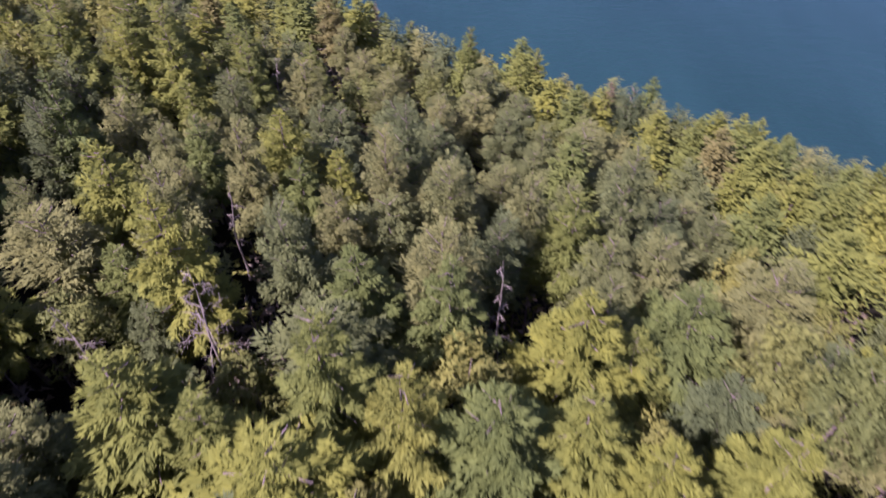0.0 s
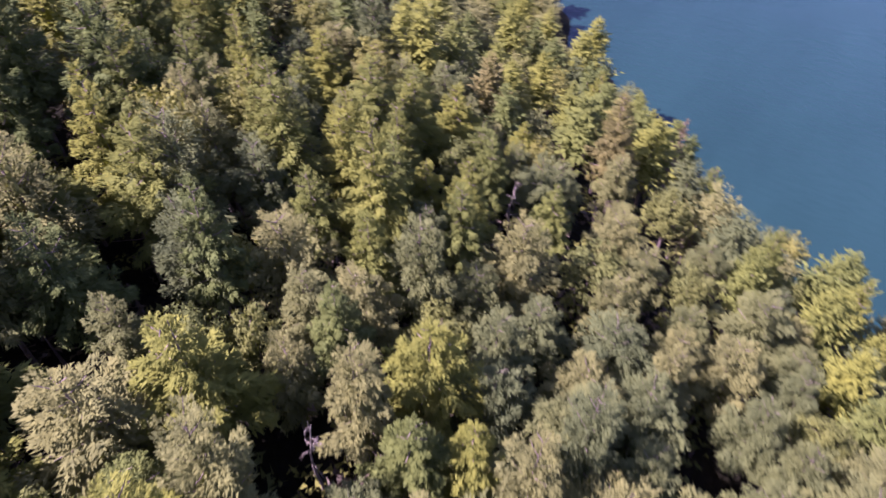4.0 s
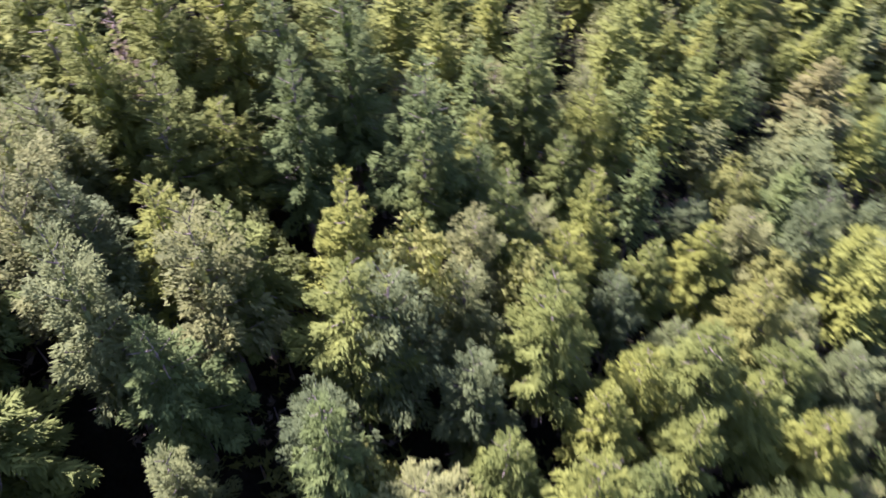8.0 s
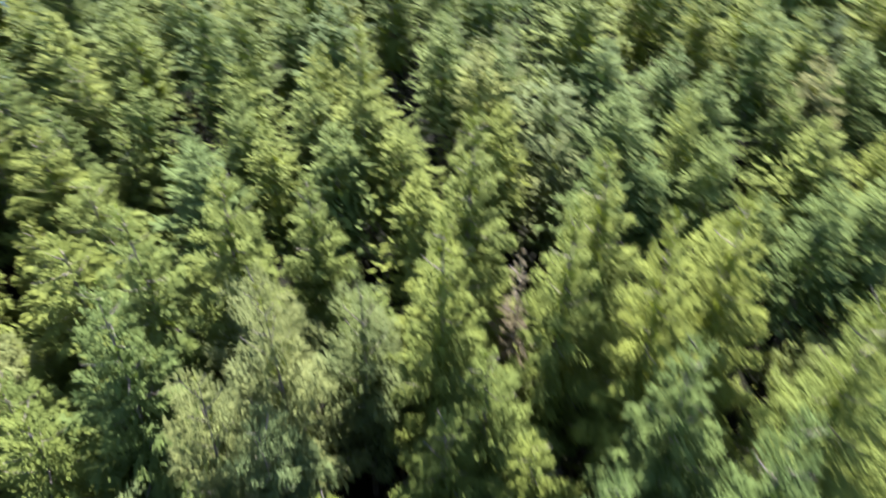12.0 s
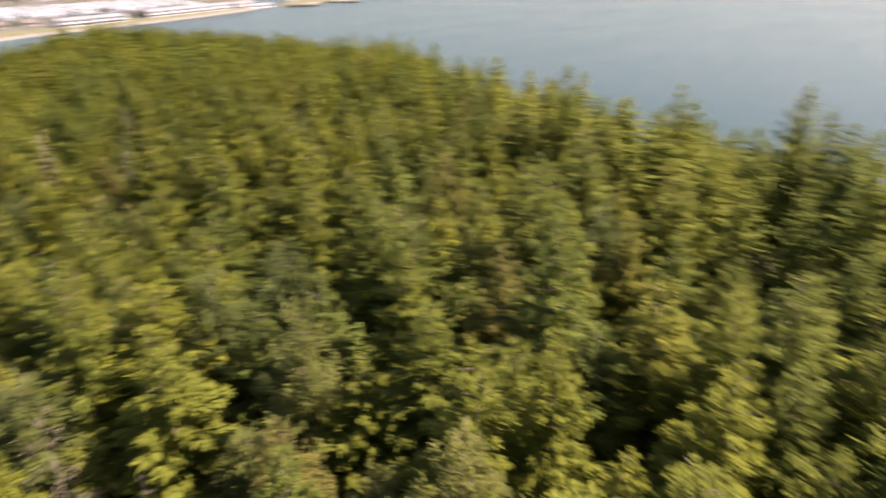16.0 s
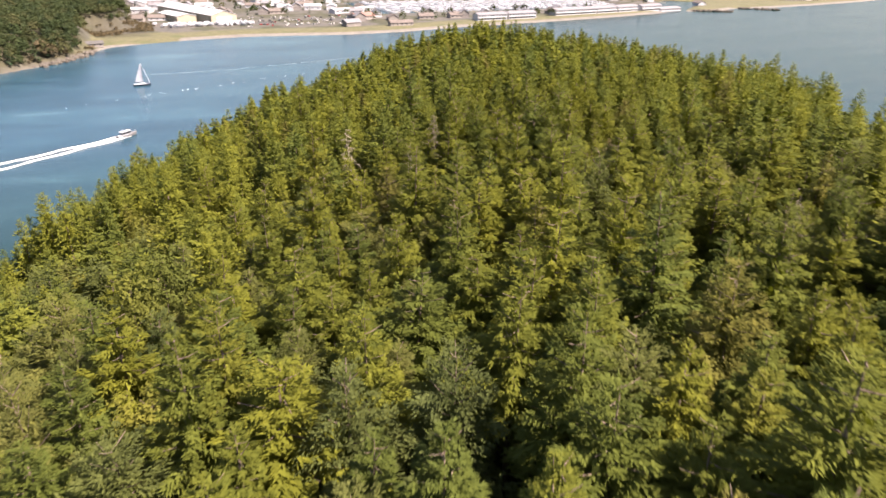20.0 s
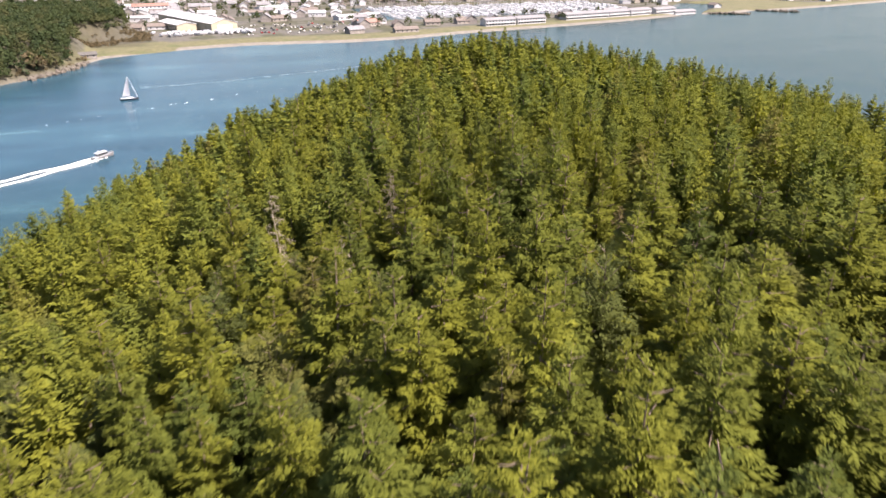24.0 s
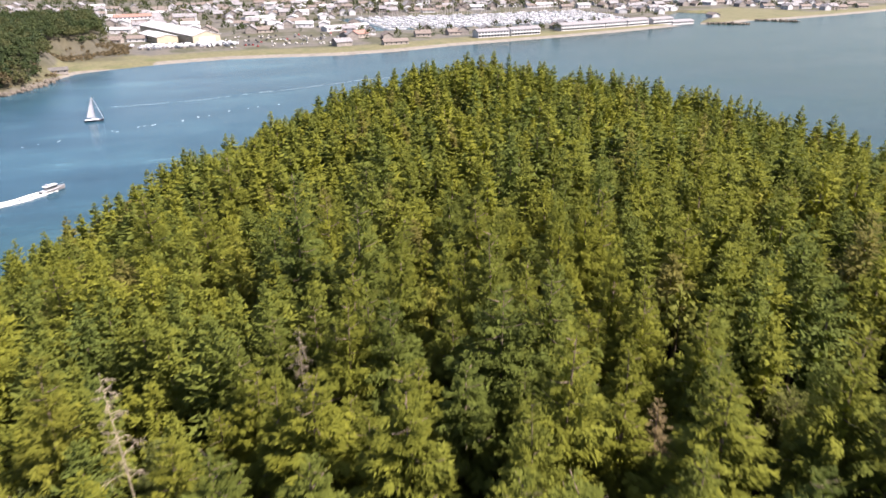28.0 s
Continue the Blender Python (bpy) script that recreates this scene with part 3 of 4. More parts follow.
PINES = ((22.0, 68.2, 37.2), (0.5, 40.8, 50.4), (-9.5, 30.0, 56.2), (0.0, 27.7, 55.9), (-32.6, 51.8, 51.4), (-31.9, 43.1, 54.2), (-19.7, 53.1, 49.6),
         (-14.8, 60.1, 46.3), (-41.7, 53.5, 53.8), (-36.2, 47.5, 55.9), (-39.5, 38.6, 59.8), (-42.9, 32.6, 59.5), (-46.0, 29.2, 62.7),
         (-50.0, 29.8, 60.4), (-37.0, 32.6, 60.7), (-47.0, 25.8, 61.8), (-0.7, 57.9, 42.4), (-7.9, 35.7, 50.8), (14.0, 38.4, 54.0),
         (-18.7, 31.2, 57.7), (10.5, 26.7, 52.2), (-5.2, 41.2, 51.9), (6.0, 37.7, 51.8), (-36.1, 14.7, 61.2), (-22.4, 12.0, 60.7),
             (19.6, -25.6, 60.5), (-9.9, 9.3, 59.0), (-10.7, 3.6, 59.0), (-7.0, 62.2, 42.2), (-11.6, 50.1, 48.0), (-3.4, 45.5, 50.4), (-20.4, 39.6, 50.0),
             (3.7, 33.4, 51.0), (-37.9, 52.6, 52.6), (-41.4, 30.0, 62.6), (-44.6, 82.5, 46.7), (-0.9, 31.4, 50.5), (-15.5, 40.1, 53.5))
BARE = ((-14.4, 23.9, 57.0), (34.5, -8.5, 57.1), (47.9, -4.7, 57.3), (48.8, -16.9, 58.2), (-3.7, -29.0, 62.0),
        (-20.0, 69.5, 40.0), (-21.6, 23.2, 55.5), (3.5, 26.4, 54.9), (-16.5, 36.7, 51.0))
BROAD = ((-46.2, 40.7, 51.0), (-43.5, 42.5, 50.0), (-38.5, 56.4, 51.0), (-39.9, 49.3, 53.8), (-30.1, 45.6, 48.5), (24.0, 20.3, 53.0), (20.5, 23.0, 52.0))
RUSTY = ((20.1, 69.4, 35.9), (-10.2, 95.5, 31.4), (-12.3, 108.0, 24.0), (-57.5, 33.0, 60.0), (52.0, -45.4, 55.0), (34.5, -36.7, 56.0))
chosen = [(*p, "fir") for p in FIRS_NORTH + FIRS_CREST + FIRS_EAST] + [(*p, "pine") for p in PINES] + [(*p, "leafy") for p in BROAD] + [(*p, "rusty") for p in RUSTY]

spots, rng = wood()
kept = np.array([(x, y) for x, y, *_ in chosen] + [(x, y) for x, y, _ in BARE])
apart = np.hypot(spots[:, None, 0] - kept[None, :, 0], spots[:, None, 1] - kept[None, :, 1]).min(1)
clear = np.hypot(spots[:, None, 0] - kept[None, len(chosen):, 0], spots[:, None, 1] - kept[None, len(chosen):, 1]).min(1)
spots = spots[(apart > 2.6) & (clear > 1.8)]
ground_at = land(spots[:, 0], spots[:, 1])


def off_line(p, a, b):
    a, b = np.array(a), np.array(b)
    u = np.clip(((p - a) @ (b - a)) / ((b - a) @ (b - a)), 0, 1)
    return np.hypot(*(p - a - u[:, None] * (b - a)).T)


far_from_way = np.min([off_line(spots[:, :2], a, b) for a, b in NEAR_LINES], axis=0)
used = {"fir": 0, "pine": 0, "leafy": 0, "rusty": 0}
CAP = {"fir": 300, "pine": 140, "leafy": 80, "rusty": 20}
joined = {k: ([], [], []) for k in KINDS}
stems = []


coarse_rng = np.random.default_rng(4)
COARSE = [bough_crown(coarse_rng, 17.0, 4.4, 74, 0.3, power=0.85, twigs=60) for _ in range(4)]
SLIM = [bough_crown(coarse_rng, 17.0, 4.1, 96, 0.46, power=0.92, lift=0.12, ragged=0.34, slim=0.135) for _ in range(6)]
SHRUB = [puffy_crown(coarse_rng, 11.0, 2.8, 9, 6, 0.9, 0.1) for _ in range(3)]


def plant(x, y, z, kind, size, wide, near, other=None, fine=False):
    base, (fine_crown, far_crown), far_trunk, tall = KINDS[kind][rng.integers(len(KINDS[kind]))]
    turn = rng.uniform(0, 2 * math.pi)
    if near and used[kind] < CAP[kind]:
        used[kind] += 1
        ob = copy_thing(base, Matrix.Translation((x, y, z)) @ Euler((rng.normal(0, 0.025), rng.normal(0, 0.025), turn)).to_matrix().to_4x4())
        ob.scale = (wide, wide, size)
        return
    c, n = math.cos(turn), math.sin(turn)
    if fine:
        far_crown = fine_crown
    elif other is not None:
        far_crown = other[rng.integers(len(other))]
    v = far_crown @ np.array(((c, n, 0), (-n, c, 0), (0, 0, 1))) * (wide, wide, size) + (x, y, z)
    joined[kind][0].append(v)
    joined[kind][1].append(np.full(len(v), rng.random()))
    stems.append((far_trunk[0] * (1, 1, size) + (x, y, z), far_trunk[1]))


for x, y, tip, kind in chosen:
    z = float(land(x, y))
    tall = {"fir": 17.0, "pine": 13.5, "leafy": 11.0, "rusty": 14.0}[kind]
    size = min(max((tip - z) / tall, 0.6), 1.3)
    plant(x, y, z, kind, size, min(max(size, 0.85), 1.1) * rng.uniform(0.85, 1.05) * (1.1 if y < 22 else 1.0), True)
for i in np.argsort(far_from_way):
    x, y, s, d, room = spots[i]
    softish = (0.64 if s > -38 else 0.36) / (1 + math.exp(-(d - 17) / 8)) * (1.3 if noise.noise((x * 0.03, y * 0.03, 0)) > -0.1 else 0.5)
    pick = rng.random()
    if rng.random() < 0.03:
        continue
    kind = "pine" if pick < softish * 0.75 + 0.05 else "leafy" if pick < softish + 0.06 else "fir"
    size = (0.72 + 0.08 * (room - 3.1) + rng.uniform(0, 0.16)) * (1 - 0.10 * (d > 45))
    size *= 1 + 0.20 * math.exp(-((x + 82) ** 2 + (y + 32) ** 2) / 900)
    if s > 52:
        kind = "fir" if pick > 0.04 else "leafy"
        size = 0.76 + 0.36 * rng.random() ** 1.5
    plant(x, y, float(ground_at[i]), kind, size, max(room, 2.7) / (3.25 if s > 46 else 3.8 if d > 10 else 3.4) * rng.uniform(0.92, 1.12), s < 60,
          SLIM if s > 100 and kind == "fir" else COARSE if s < -115 or (d < -66 and s < 52) else None, far_from_way[i] < 13)

# low bright shrubs in the gaps
for _ in range(2000):
    s, d = rng.uniform(-130, 60), rng.uniform(-60, 85)
    x, y = s * ALONG[0] + d * ACROSS[0], s * ALONG[1] + d * ACROSS[1]
    if land(x, y) < 5:
        continue
    plant(x, y, float(land(x, y)) - 0.3, "leafy", rng.uniform(0.14, 0.34), rng.uniform(0.5, 0.9), False, SHRUB)


# dry brown brush under the open north side
for _ in range(520):
    s, d = rng.uniform(-110, 40), rng.uniform(8, 85)
    x, y = s * ALONG[0] + d * ACROSS[0], s * ALONG[1] + d * ACROSS[1]
    if land(x, y) < 5:
        continue
    plant(x, y, float(land(x, y)) - 0.3, "rusty", rng.uniform(0.22, 0.52), rng.uniform(0.45, 0.85), False, SHRUB)


def dead_tree(x, y, tip, spread, label, limbs, mat=mat_dead, low=0.45, hang=-0.15, twigs=12, stout=1.0):
    """A bare, bleached tree: a thin trunk and crooked limbs with twigs, some hanging."""
    h = np.random.default_rng(int(abs(x * 10) + abs(y)))
    z = float(land(x, y))
    tall = tip - z
    base = thing("dead_tree", label, "dead tree", "dead trees in the wood", pose(x, y, z))
    bend = h.normal(0, 0.4, 2)
    us = np.linspace(0, 1, 8)
    line = np.stack([bend[0] * us ** 2 + 0.1 * np.sin(us * 9), bend[1] * us ** 2 + 0.1 * np.cos(us * 7), us * tall], 1)
    part("trunk", mesh_of("trunk", *tube(line, 0.13 * (1 - us * 0.88), 7), mat, smooth=True), mat, base)
    for k in range(limbs):
        u = low + (0.98 - low) * (k + h.random()) / limbs
        start = np.array([np.interp(u, us, line[:, q]) for q in range(3)])
        a = k * 2.399 + h.normal(0, 0.4)
        o = np.array((math.cos(a), math.sin(a), 0))
        r = spread * (1.15 - 0.8 * (u - low) / (1 - low)) * h.uniform(0.6, 1.1)
        droop = h.normal(hang, 0.35)
        pts = [start, start + o * r * 0.4 + (0, 0, r * 0.15), start + o * r * 0.75 + (0, 0, r * droop * 0.5), start + o * r + (0, 0, r * droop)]
        pieces = [tube(pts, np.array((0.036, 0.026, 0.016, 0.007)) * stout, 4)]
        for _ in range(twigs):
            q = h.uniform(0.3, 0.95)
            p0 = start + o * r * q + (0, 0, r * droop * q * 0.7)
            w = unit(o * 0.5 + h.normal(0, 0.8, 3) + (0, 0, -0.25))
            pieces.append(tube([p0, p0 + w * r * 0.22, p0 + w * r * 0.36 + (0, 0, -0.12)], np.array((0.018, 0.013, 0.006)) * stout, 3))
        part("branch", mesh_of("branch", *gather(pieces), mat), mat, base)


TANGLED, BROKEN, HANGING = "bleached dead tree with tangled bare branches", "pale dead trunk with broken bushy crown among firs", "grey dead conifer with fine hanging branches"
for (x, y, tip), spread, limbs in zip(BARE, (2.1, 1.2, 1.7, 1.7, 1.6, 1.2, 1.4, 1.0, 1.0), (16, 14, 24, 46, 12, 9, 9, 8, 8)):
    if limbs == 14:
        dead_tree(x, y, tip, spread, "pale dead trunk with broken top among firs", limbs, mat_pale_wood, low=0.55, hang=0.2)
    elif limbs == 24:
        dead_tree(x, y, tip, spread, BROKEN, limbs, mat_pale_wood, low=0.52, hang=0.0, twigs=18)
    elif limbs == 46:
        dead_tree(x, y, tip, spread, HANGING, limbs, low=0.30, hang=-0.40, twigs=18)
    else:
        dead_tree(x, y, tip, spread, TANGLED, limbs)
for k, (vs, ts, _) in joined.items():
    if not vs:
        continue
    v = np.concatenate(vs)
    woods = new(k + "_woods", mesh_of(k + "_woods", v, tri_faces(v), WOODS_MAT[k], np.concatenate(ts)))
    tagged(woods, "dense crowns of the %s wood farther off" % k, "woods", kind="stuff")
trunks = new("woods_trunks", mesh_of("woods_trunks", *gather(stems), mat_bark))
tagged(trunks, "brown trunks of the dense wood", "trunks", kind="stuff")
for kind in KINDS:
    for base, *_ in KINDS[kind]:
        for ob in (*base.children, base):
            bpy.data.objects.remove(ob)


# ---- the far shore ----
SHORE_Y = (-3000, -1400, -984, -856, -749, -700, -640, -622, -568, -471, -390, -319, -254, -193, -140, -93, -48, 6, 41, 64, 74, 80, 87, 97, 106, 160, 900, 2600)
SHORE_X = (1500, 930, 788, 757, 738, 742, 716, 725, 718, 689, 669, 656, 643, 624, 618, 625, 630, 619, 604, 590, 566, 547, 526, 508, 502, 440, 300, 200)


def inland(x, y):
    return np.asarray(x) - np.interp(y, SHORE_Y, SHORE_X)


def box_mask(x, y, cx, cy, hx, hy, turn, soft):
    """1 inside a turned rectangle, falling to 0 over soft metres outside it."""
    c, n = math.cos(turn), math.sin(turn)
    dx, dy = np.asarray(x) - cx, np.asarray(y) - cy
    out = np.maximum(np.abs(dx * c + dy * n) - hx, np.abs(-dx * n + dy * c) - hy)
    return np.clip(1 - out / soft, 0, 1)


def basin(x, y):
    """The marina's water and its way out to the sea."""
    return np.maximum(box_mask(x, y, 882, -400, 90, 178, 0.0, 10), box_mask(x, y, 800, -640, 22, 95, 0.75, 10))


def wooded(x, y):
    """The wooded headland."""
    x, y = np.asarray(x, float), np.asarray(y, float)
    edge = np.interp(x, (560, 640, 668, 686, 740, 1040), (74, 77, 86, 50, 44, 78))
    return np.clip((y - edge) / 14, 0, 1) * np.clip((910 - x) / 30, 0, 1)


def mainland(x, y):
    k = inland(x, y)
    z = np.clip(k * 0.12, -4, 2.2) + np.clip(k - 430, 0, 900) * 0.035 + np.clip(k - 900, 0, 3000) * 0.03
    z = z + wooded(x, y) * np.clip((k - 4) / 60, 0, 1) * 15
    return z - basin(x, y) * np.clip(z + 3, 0, 6)


m = Mat("town_land", 0.95)
at = m.add("ShaderNodeAttribute")
at.attribute_name = "tint"
grassy = m.ramp(m.noise(0.05, 6), [(0.3, (0.084, 0.088, 0.042)), (0.5, (0.104, 0.101, 0.056)), (0.7, (0.060, 0.074, 0.030))])
paved = m.ramp(m.noise(0.022, 6), [(0.36, (0.058, 0.061, 0.061)), (0.48, (0.090, 0.086, 0.078)), (0.56, (0.039, 0.045, 0.025)), (0.66, (0.070, 0.066, 0.043))])
sandy = m.ramp(m.noise(0.10, 5), [(0.3, (0.121, 0.117, 0.109)), (0.7, (0.176, 0.168, 0.156))])
col = m.mix(grassy, paved, m.ramp(at.outputs["Fac"], [(0.36, (0, 0, 0)), (0.50, (1, 1, 1))]))
col = m.mix(sandy, col, m.ramp(at.outputs["Fac"], [(0.09, (0, 0, 0)), (0.12, (1, 1, 1))]))
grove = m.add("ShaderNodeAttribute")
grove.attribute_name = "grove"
# Dark floor with the trees' shade put into the colour; bank and brush turn brown.
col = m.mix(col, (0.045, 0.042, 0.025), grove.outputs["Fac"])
m.colour(m.mix(col, m.ramp(m.noise(0.3, 4), [(0.3, (0.7, 0.7, 0.7)), (0.7, (1.25, 1.25, 1.2))]), 0.7, "MULTIPLY"))
mat_town_land = m.mat
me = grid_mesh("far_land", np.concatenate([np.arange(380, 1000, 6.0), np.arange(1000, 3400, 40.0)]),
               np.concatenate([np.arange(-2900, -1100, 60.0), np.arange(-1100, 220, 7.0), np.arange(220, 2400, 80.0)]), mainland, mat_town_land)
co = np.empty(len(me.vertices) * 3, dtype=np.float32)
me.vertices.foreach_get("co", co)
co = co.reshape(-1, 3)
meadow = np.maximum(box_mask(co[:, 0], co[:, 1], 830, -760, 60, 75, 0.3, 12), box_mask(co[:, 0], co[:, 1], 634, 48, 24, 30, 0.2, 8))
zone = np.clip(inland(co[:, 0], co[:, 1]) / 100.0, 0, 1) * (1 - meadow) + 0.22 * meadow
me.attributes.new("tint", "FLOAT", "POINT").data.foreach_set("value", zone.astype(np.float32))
# Shade painted under the headland's trees, then real brown of bank and brush.
shade_and_brown = wooded(co[:, 0], co[:, 1]) * np.clip((inland(co[:, 0], co[:, 1]) - 2) / 5, 0, 1)
shade_and_brown = np.maximum(shade_and_brown, np.maximum(0.5 * np.clip((co[:, 1] - 68) / 8, 0, 1) * (co[:, 0] < 600), 0.6 * box_mask(co[:, 0], co[:, 1], 690, 66, 46, 28, 0, 8)))
me.attributes.new("grove", "FLOAT", "POINT").data.foreach_set("value", shade_and_brown.astype(np.float32))
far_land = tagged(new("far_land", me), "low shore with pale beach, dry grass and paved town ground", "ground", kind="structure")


def height_at(x, y):
    return float(mainland(np.array([x]), np.array([y]))[0])


# distant trees, joined
def distant_woods(name, label, spots, mats, tall, seed, puffs=16, leaves=6, size=0.22):
    g = np.random.default_rng(seed)
    firs = [bough_crown(g, 15.0, 5.0, 26, 0.12, twigs=12) / 15.0 for _ in range(4)]
    rounds = [puffy_crown(g, 1.0, 0.5, puffs, leaves, size, 0.1) for _ in range(4)]
    for kind, crowns, mat in (("conifers", firs, mats[0]), ("leafy trees", rounds, mats[1])):
        vs, ts, stems = [], [], []
        for x, y, fir in spots:
            if (fir < 0.5) != (kind == "conifers"):
                continue
            h = tall * g.uniform(0.65, 1.15) * (1 if fir < 0.5 else 0.72)
            a = g.uniform(0, 6.28)
            c, n = math.cos(a), math.sin(a)
            v = crowns[g.integers(4)] @ np.array(((c, n, 0), (-n, c, 0), (0, 0, 1))) * h + (x, y, height_at(x, y) - 0.3)
            vs.append(v)
            ts.append(np.full(len(v), g.random() ** 2))
        if vs:
            v = np.concatenate(vs)
            ob = new(name, mesh_of(name, v, tri_faces(v), mat, np.concatenate(ts)))
            tagged(ob, label + ", " + kind, "woods", kind="stuff")


g = np.random.default_rng(5)
spots_far = []
for x in np.arange(500, 900, 6.5):
    for y in np.arange(34, 190, 6.5):
        px, py = x + g.normal(0, 1.8), y + g.normal(0, 1.8)
        if inland(px, py) > 5 and wooded(px, py) > 0.4 + 0.3 * g.random() and px < 930 - (py - 60) * 0.2:
            spots_far.append((px, py, g.random() + 0.12))
distant_woods("headland_woods", "dark green trees of the wooded headland", spots_far, (mat_far_fir, mat_far_leaf), 15.0, 3, 30, 12, 0.15)
brush_far = [(x, y, 1.0) for x, y in zip(g.uniform(500, 600, 420), g.uniform(66, 125, 420)) if 5 < inland(x, y) < 15 and y > 72]
brush_far += [(x, y, 1.0) for x, y in zip(g.uniform(645, 740, 560), g.uniform(30, 92, 560)) if wooded(x, y) < 0.5 and (x > 668 or y > 56)]
distant_woods("bank_brush", "dry brown brush on the headland's bank", brush_far, (mat_brush, mat_brush), 4.6, 13, 20, 8, 0.18)
distant_woods("rusty_trees", "rust brown trees at the headland's edge", [(521, 96, 1.0), (526, 95, 1.0), (560, 84, 1.0), (524, 101, 1.0)], (mat_brush, mat_brush), 15.0, 14, 30, 12, 0.15)


# ---- the town ----
mat_white = plain("white_paint", [(0.3, (0.324, 0.339, 0.367)), (0.7, (0.438, 0.454, 0.494))], 0.3, 0.6)
mat_cream = plain("cream_cladding", [(0.3, (0.281, 0.257, 0.203)), (0.7, (0.343, 0.320, 0.257))], 0.2, 0.6)
mat_sheet = plain("pale_metal_roof", [(0.3, (0.357, 0.369, 0.397)), (0.7, (0.454, 0.472, 0.503))], 0.08, 0.5)
mat_grey = plain("grey_shingles", [(0.3, (0.113, 0.116, 0.130)), (0.7, (0.219, 0.223, 0.247))], 0.7, 0.9)
mat_brown = plain("brown_shingles", [(0.3, (0.089, 0.077, 0.072)), (0.7, (0.162, 0.142, 0.135))], 0.7, 0.9)
mat_slate = plain("dark_grey_shingles", [(0.3, (0.060, 0.060, 0.062)), (0.7, (0.105, 0.104, 0.104))], 0.7, 0.9)
mat_red = plain("red_roofing", [(0.3, (0.195, 0.101, 0.086)), (0.7, (0.265, 0.156, 0.133))], 0.5, 0.8)
mat_green_roof = plain("pale_green_roof", [(0.3, (0.281, 0.343, 0.328)), (0.7, (0.374, 0.437, 0.413))], 0.4, 0.6)
mat_wood_wall = plain("weathered_siding", [(0.3, (0.130, 0.120, 0.117)), (0.7, (0.227, 0.215, 0.208))], 0.5, 0.85)
mat_tan = plain("tan_siding", [(0.3, (0.194, 0.180, 0.169)), (0.7, (0.267, 0.249, 0.237))], 0.4, 0.8)
mat_rock = plain("breakwater_rock", [(0.3, (0.055, 0.049, 0.043)), (0.7, (0.125, 0.113, 0.098))], 0.6, 0.95, bump=0.6, depth=0.2)
mat_hull = plain("white_gelcoat", [(0.3, (0.422, 0.447, 0.494)), (0.7, (0.519, 0.549, 0.609))], 0.4, 0.25)
mat_boat_grey = plain("grey_boat_paint", [(0.3, (0.150, 0.155, 0.165)), (0.7, (0.215, 0.220, 0.232))], 0.5, 0.4)
mat_navy = plain("dark_hull_paint", [(0.3, (0.009, 0.012, 0.023)), (0.7, (0.023, 0.028, 0.043))], 0.6, 0.3)
mat_sail = plain("sailcloth", [(0.3, (0.600, 0.626, 0.677)), (0.7, (0.681, 0.712, 0.774))], 0.25, 0.8)
mat_alloy = plain("mast_alloy", [(0.3, (0.390, 0.390, 0.390)), (0.7, (0.484, 0.484, 0.484))], 2, 0.35, 0.8)
mat_foam = plain("foam", [(0.3, (0.484, 0.515, 0.530)), (0.7, (0.655, 0.671, 0.679))], 0.9, 0.9, bump=0.5, depth=0.1)
mat_slick = plain("slick_foam", [(0.3, (0.101, 0.140, 0.164)), (0.7, (0.187, 0.234, 0.257))], 0.9, 0.6)
m = Mat("window_glass", 0.08, spec=0.5)
m.colour(m.ramp(m.noise(0.5, 2), [(0.3, (0.02, 0.025, 0.03)), (0.7, (0.05, 0.06, 0.07))]))
mat_glass = m.mat
CAR_PAINT = [plain(n, [(0.3, c), (0.7, tuple(k * 1.2 for k in c))], 1.0, 0.3) for n, c in
             (("white_car_paint", (0.6, 0.6, 0.6)), ("dark_car_paint", (0.03, 0.03, 0.035)), ("silver_car_paint", (0.35, 0.36, 0.37)), ("red_car_paint", (0.3, 0.03, 0.03)))]
mat_tyre = plain("tyre_rubber", [(0.3, (0.015, 0.015, 0.015)), (0.7, (0.03, 0.03, 0.03))], 3, 0.9)


def box_bm(x0, x1, y0, y1, z0, z1, bevel=0.0):
    bm = bmesh.new()
    bmesh.ops.create_cube(bm, size=1)
    for v in bm.verts:
        v.co = ((x0 + x1) / 2 + v.co.x * (x1 - x0), (y0 + y1) / 2 + v.co.y * (y1 - y0), (z0 + z1) / 2 + v.co.z * (z1 - z0))
    if bevel:
        bmesh.ops.bevel(bm, geom=bm.edges[:], offset=bevel, segments=1, affect="EDGES")
    return bm


def gable_bm(length, width, eave, ridge, over=0.6, thick=0.3):
    """A ridged roof along x with some thickness and overhang."""
    bm = bmesh.new()
    l, w = length / 2 + over, width / 2 + over
    drop = (ridge - eave) / (width / 2) * over
    prof = [(-w, eave - drop), (0, ridge), (w, eave - drop), (w, eave - drop + thick), (0, ridge + thick), (-w, eave - drop + thick)]
    a = [bm.verts.new((-l, y, z)) for y, z in prof]
    b = [bm.verts.new((l, y, z)) for y, z in prof]
    for i in range(6):
        j = (i + 1) % 6
        bm.faces.new((a[i], a[j], b[j], b[i]))
    for ring in (a, b):
        bm.faces.new((ring[0], ring[1], ring[4], ring[5]))
        bm.faces.new((ring[1], ring[2], ring[3], ring[4]))
    bmesh.ops.recalc_face_normals(bm, faces=bm.faces[:])
    return bm


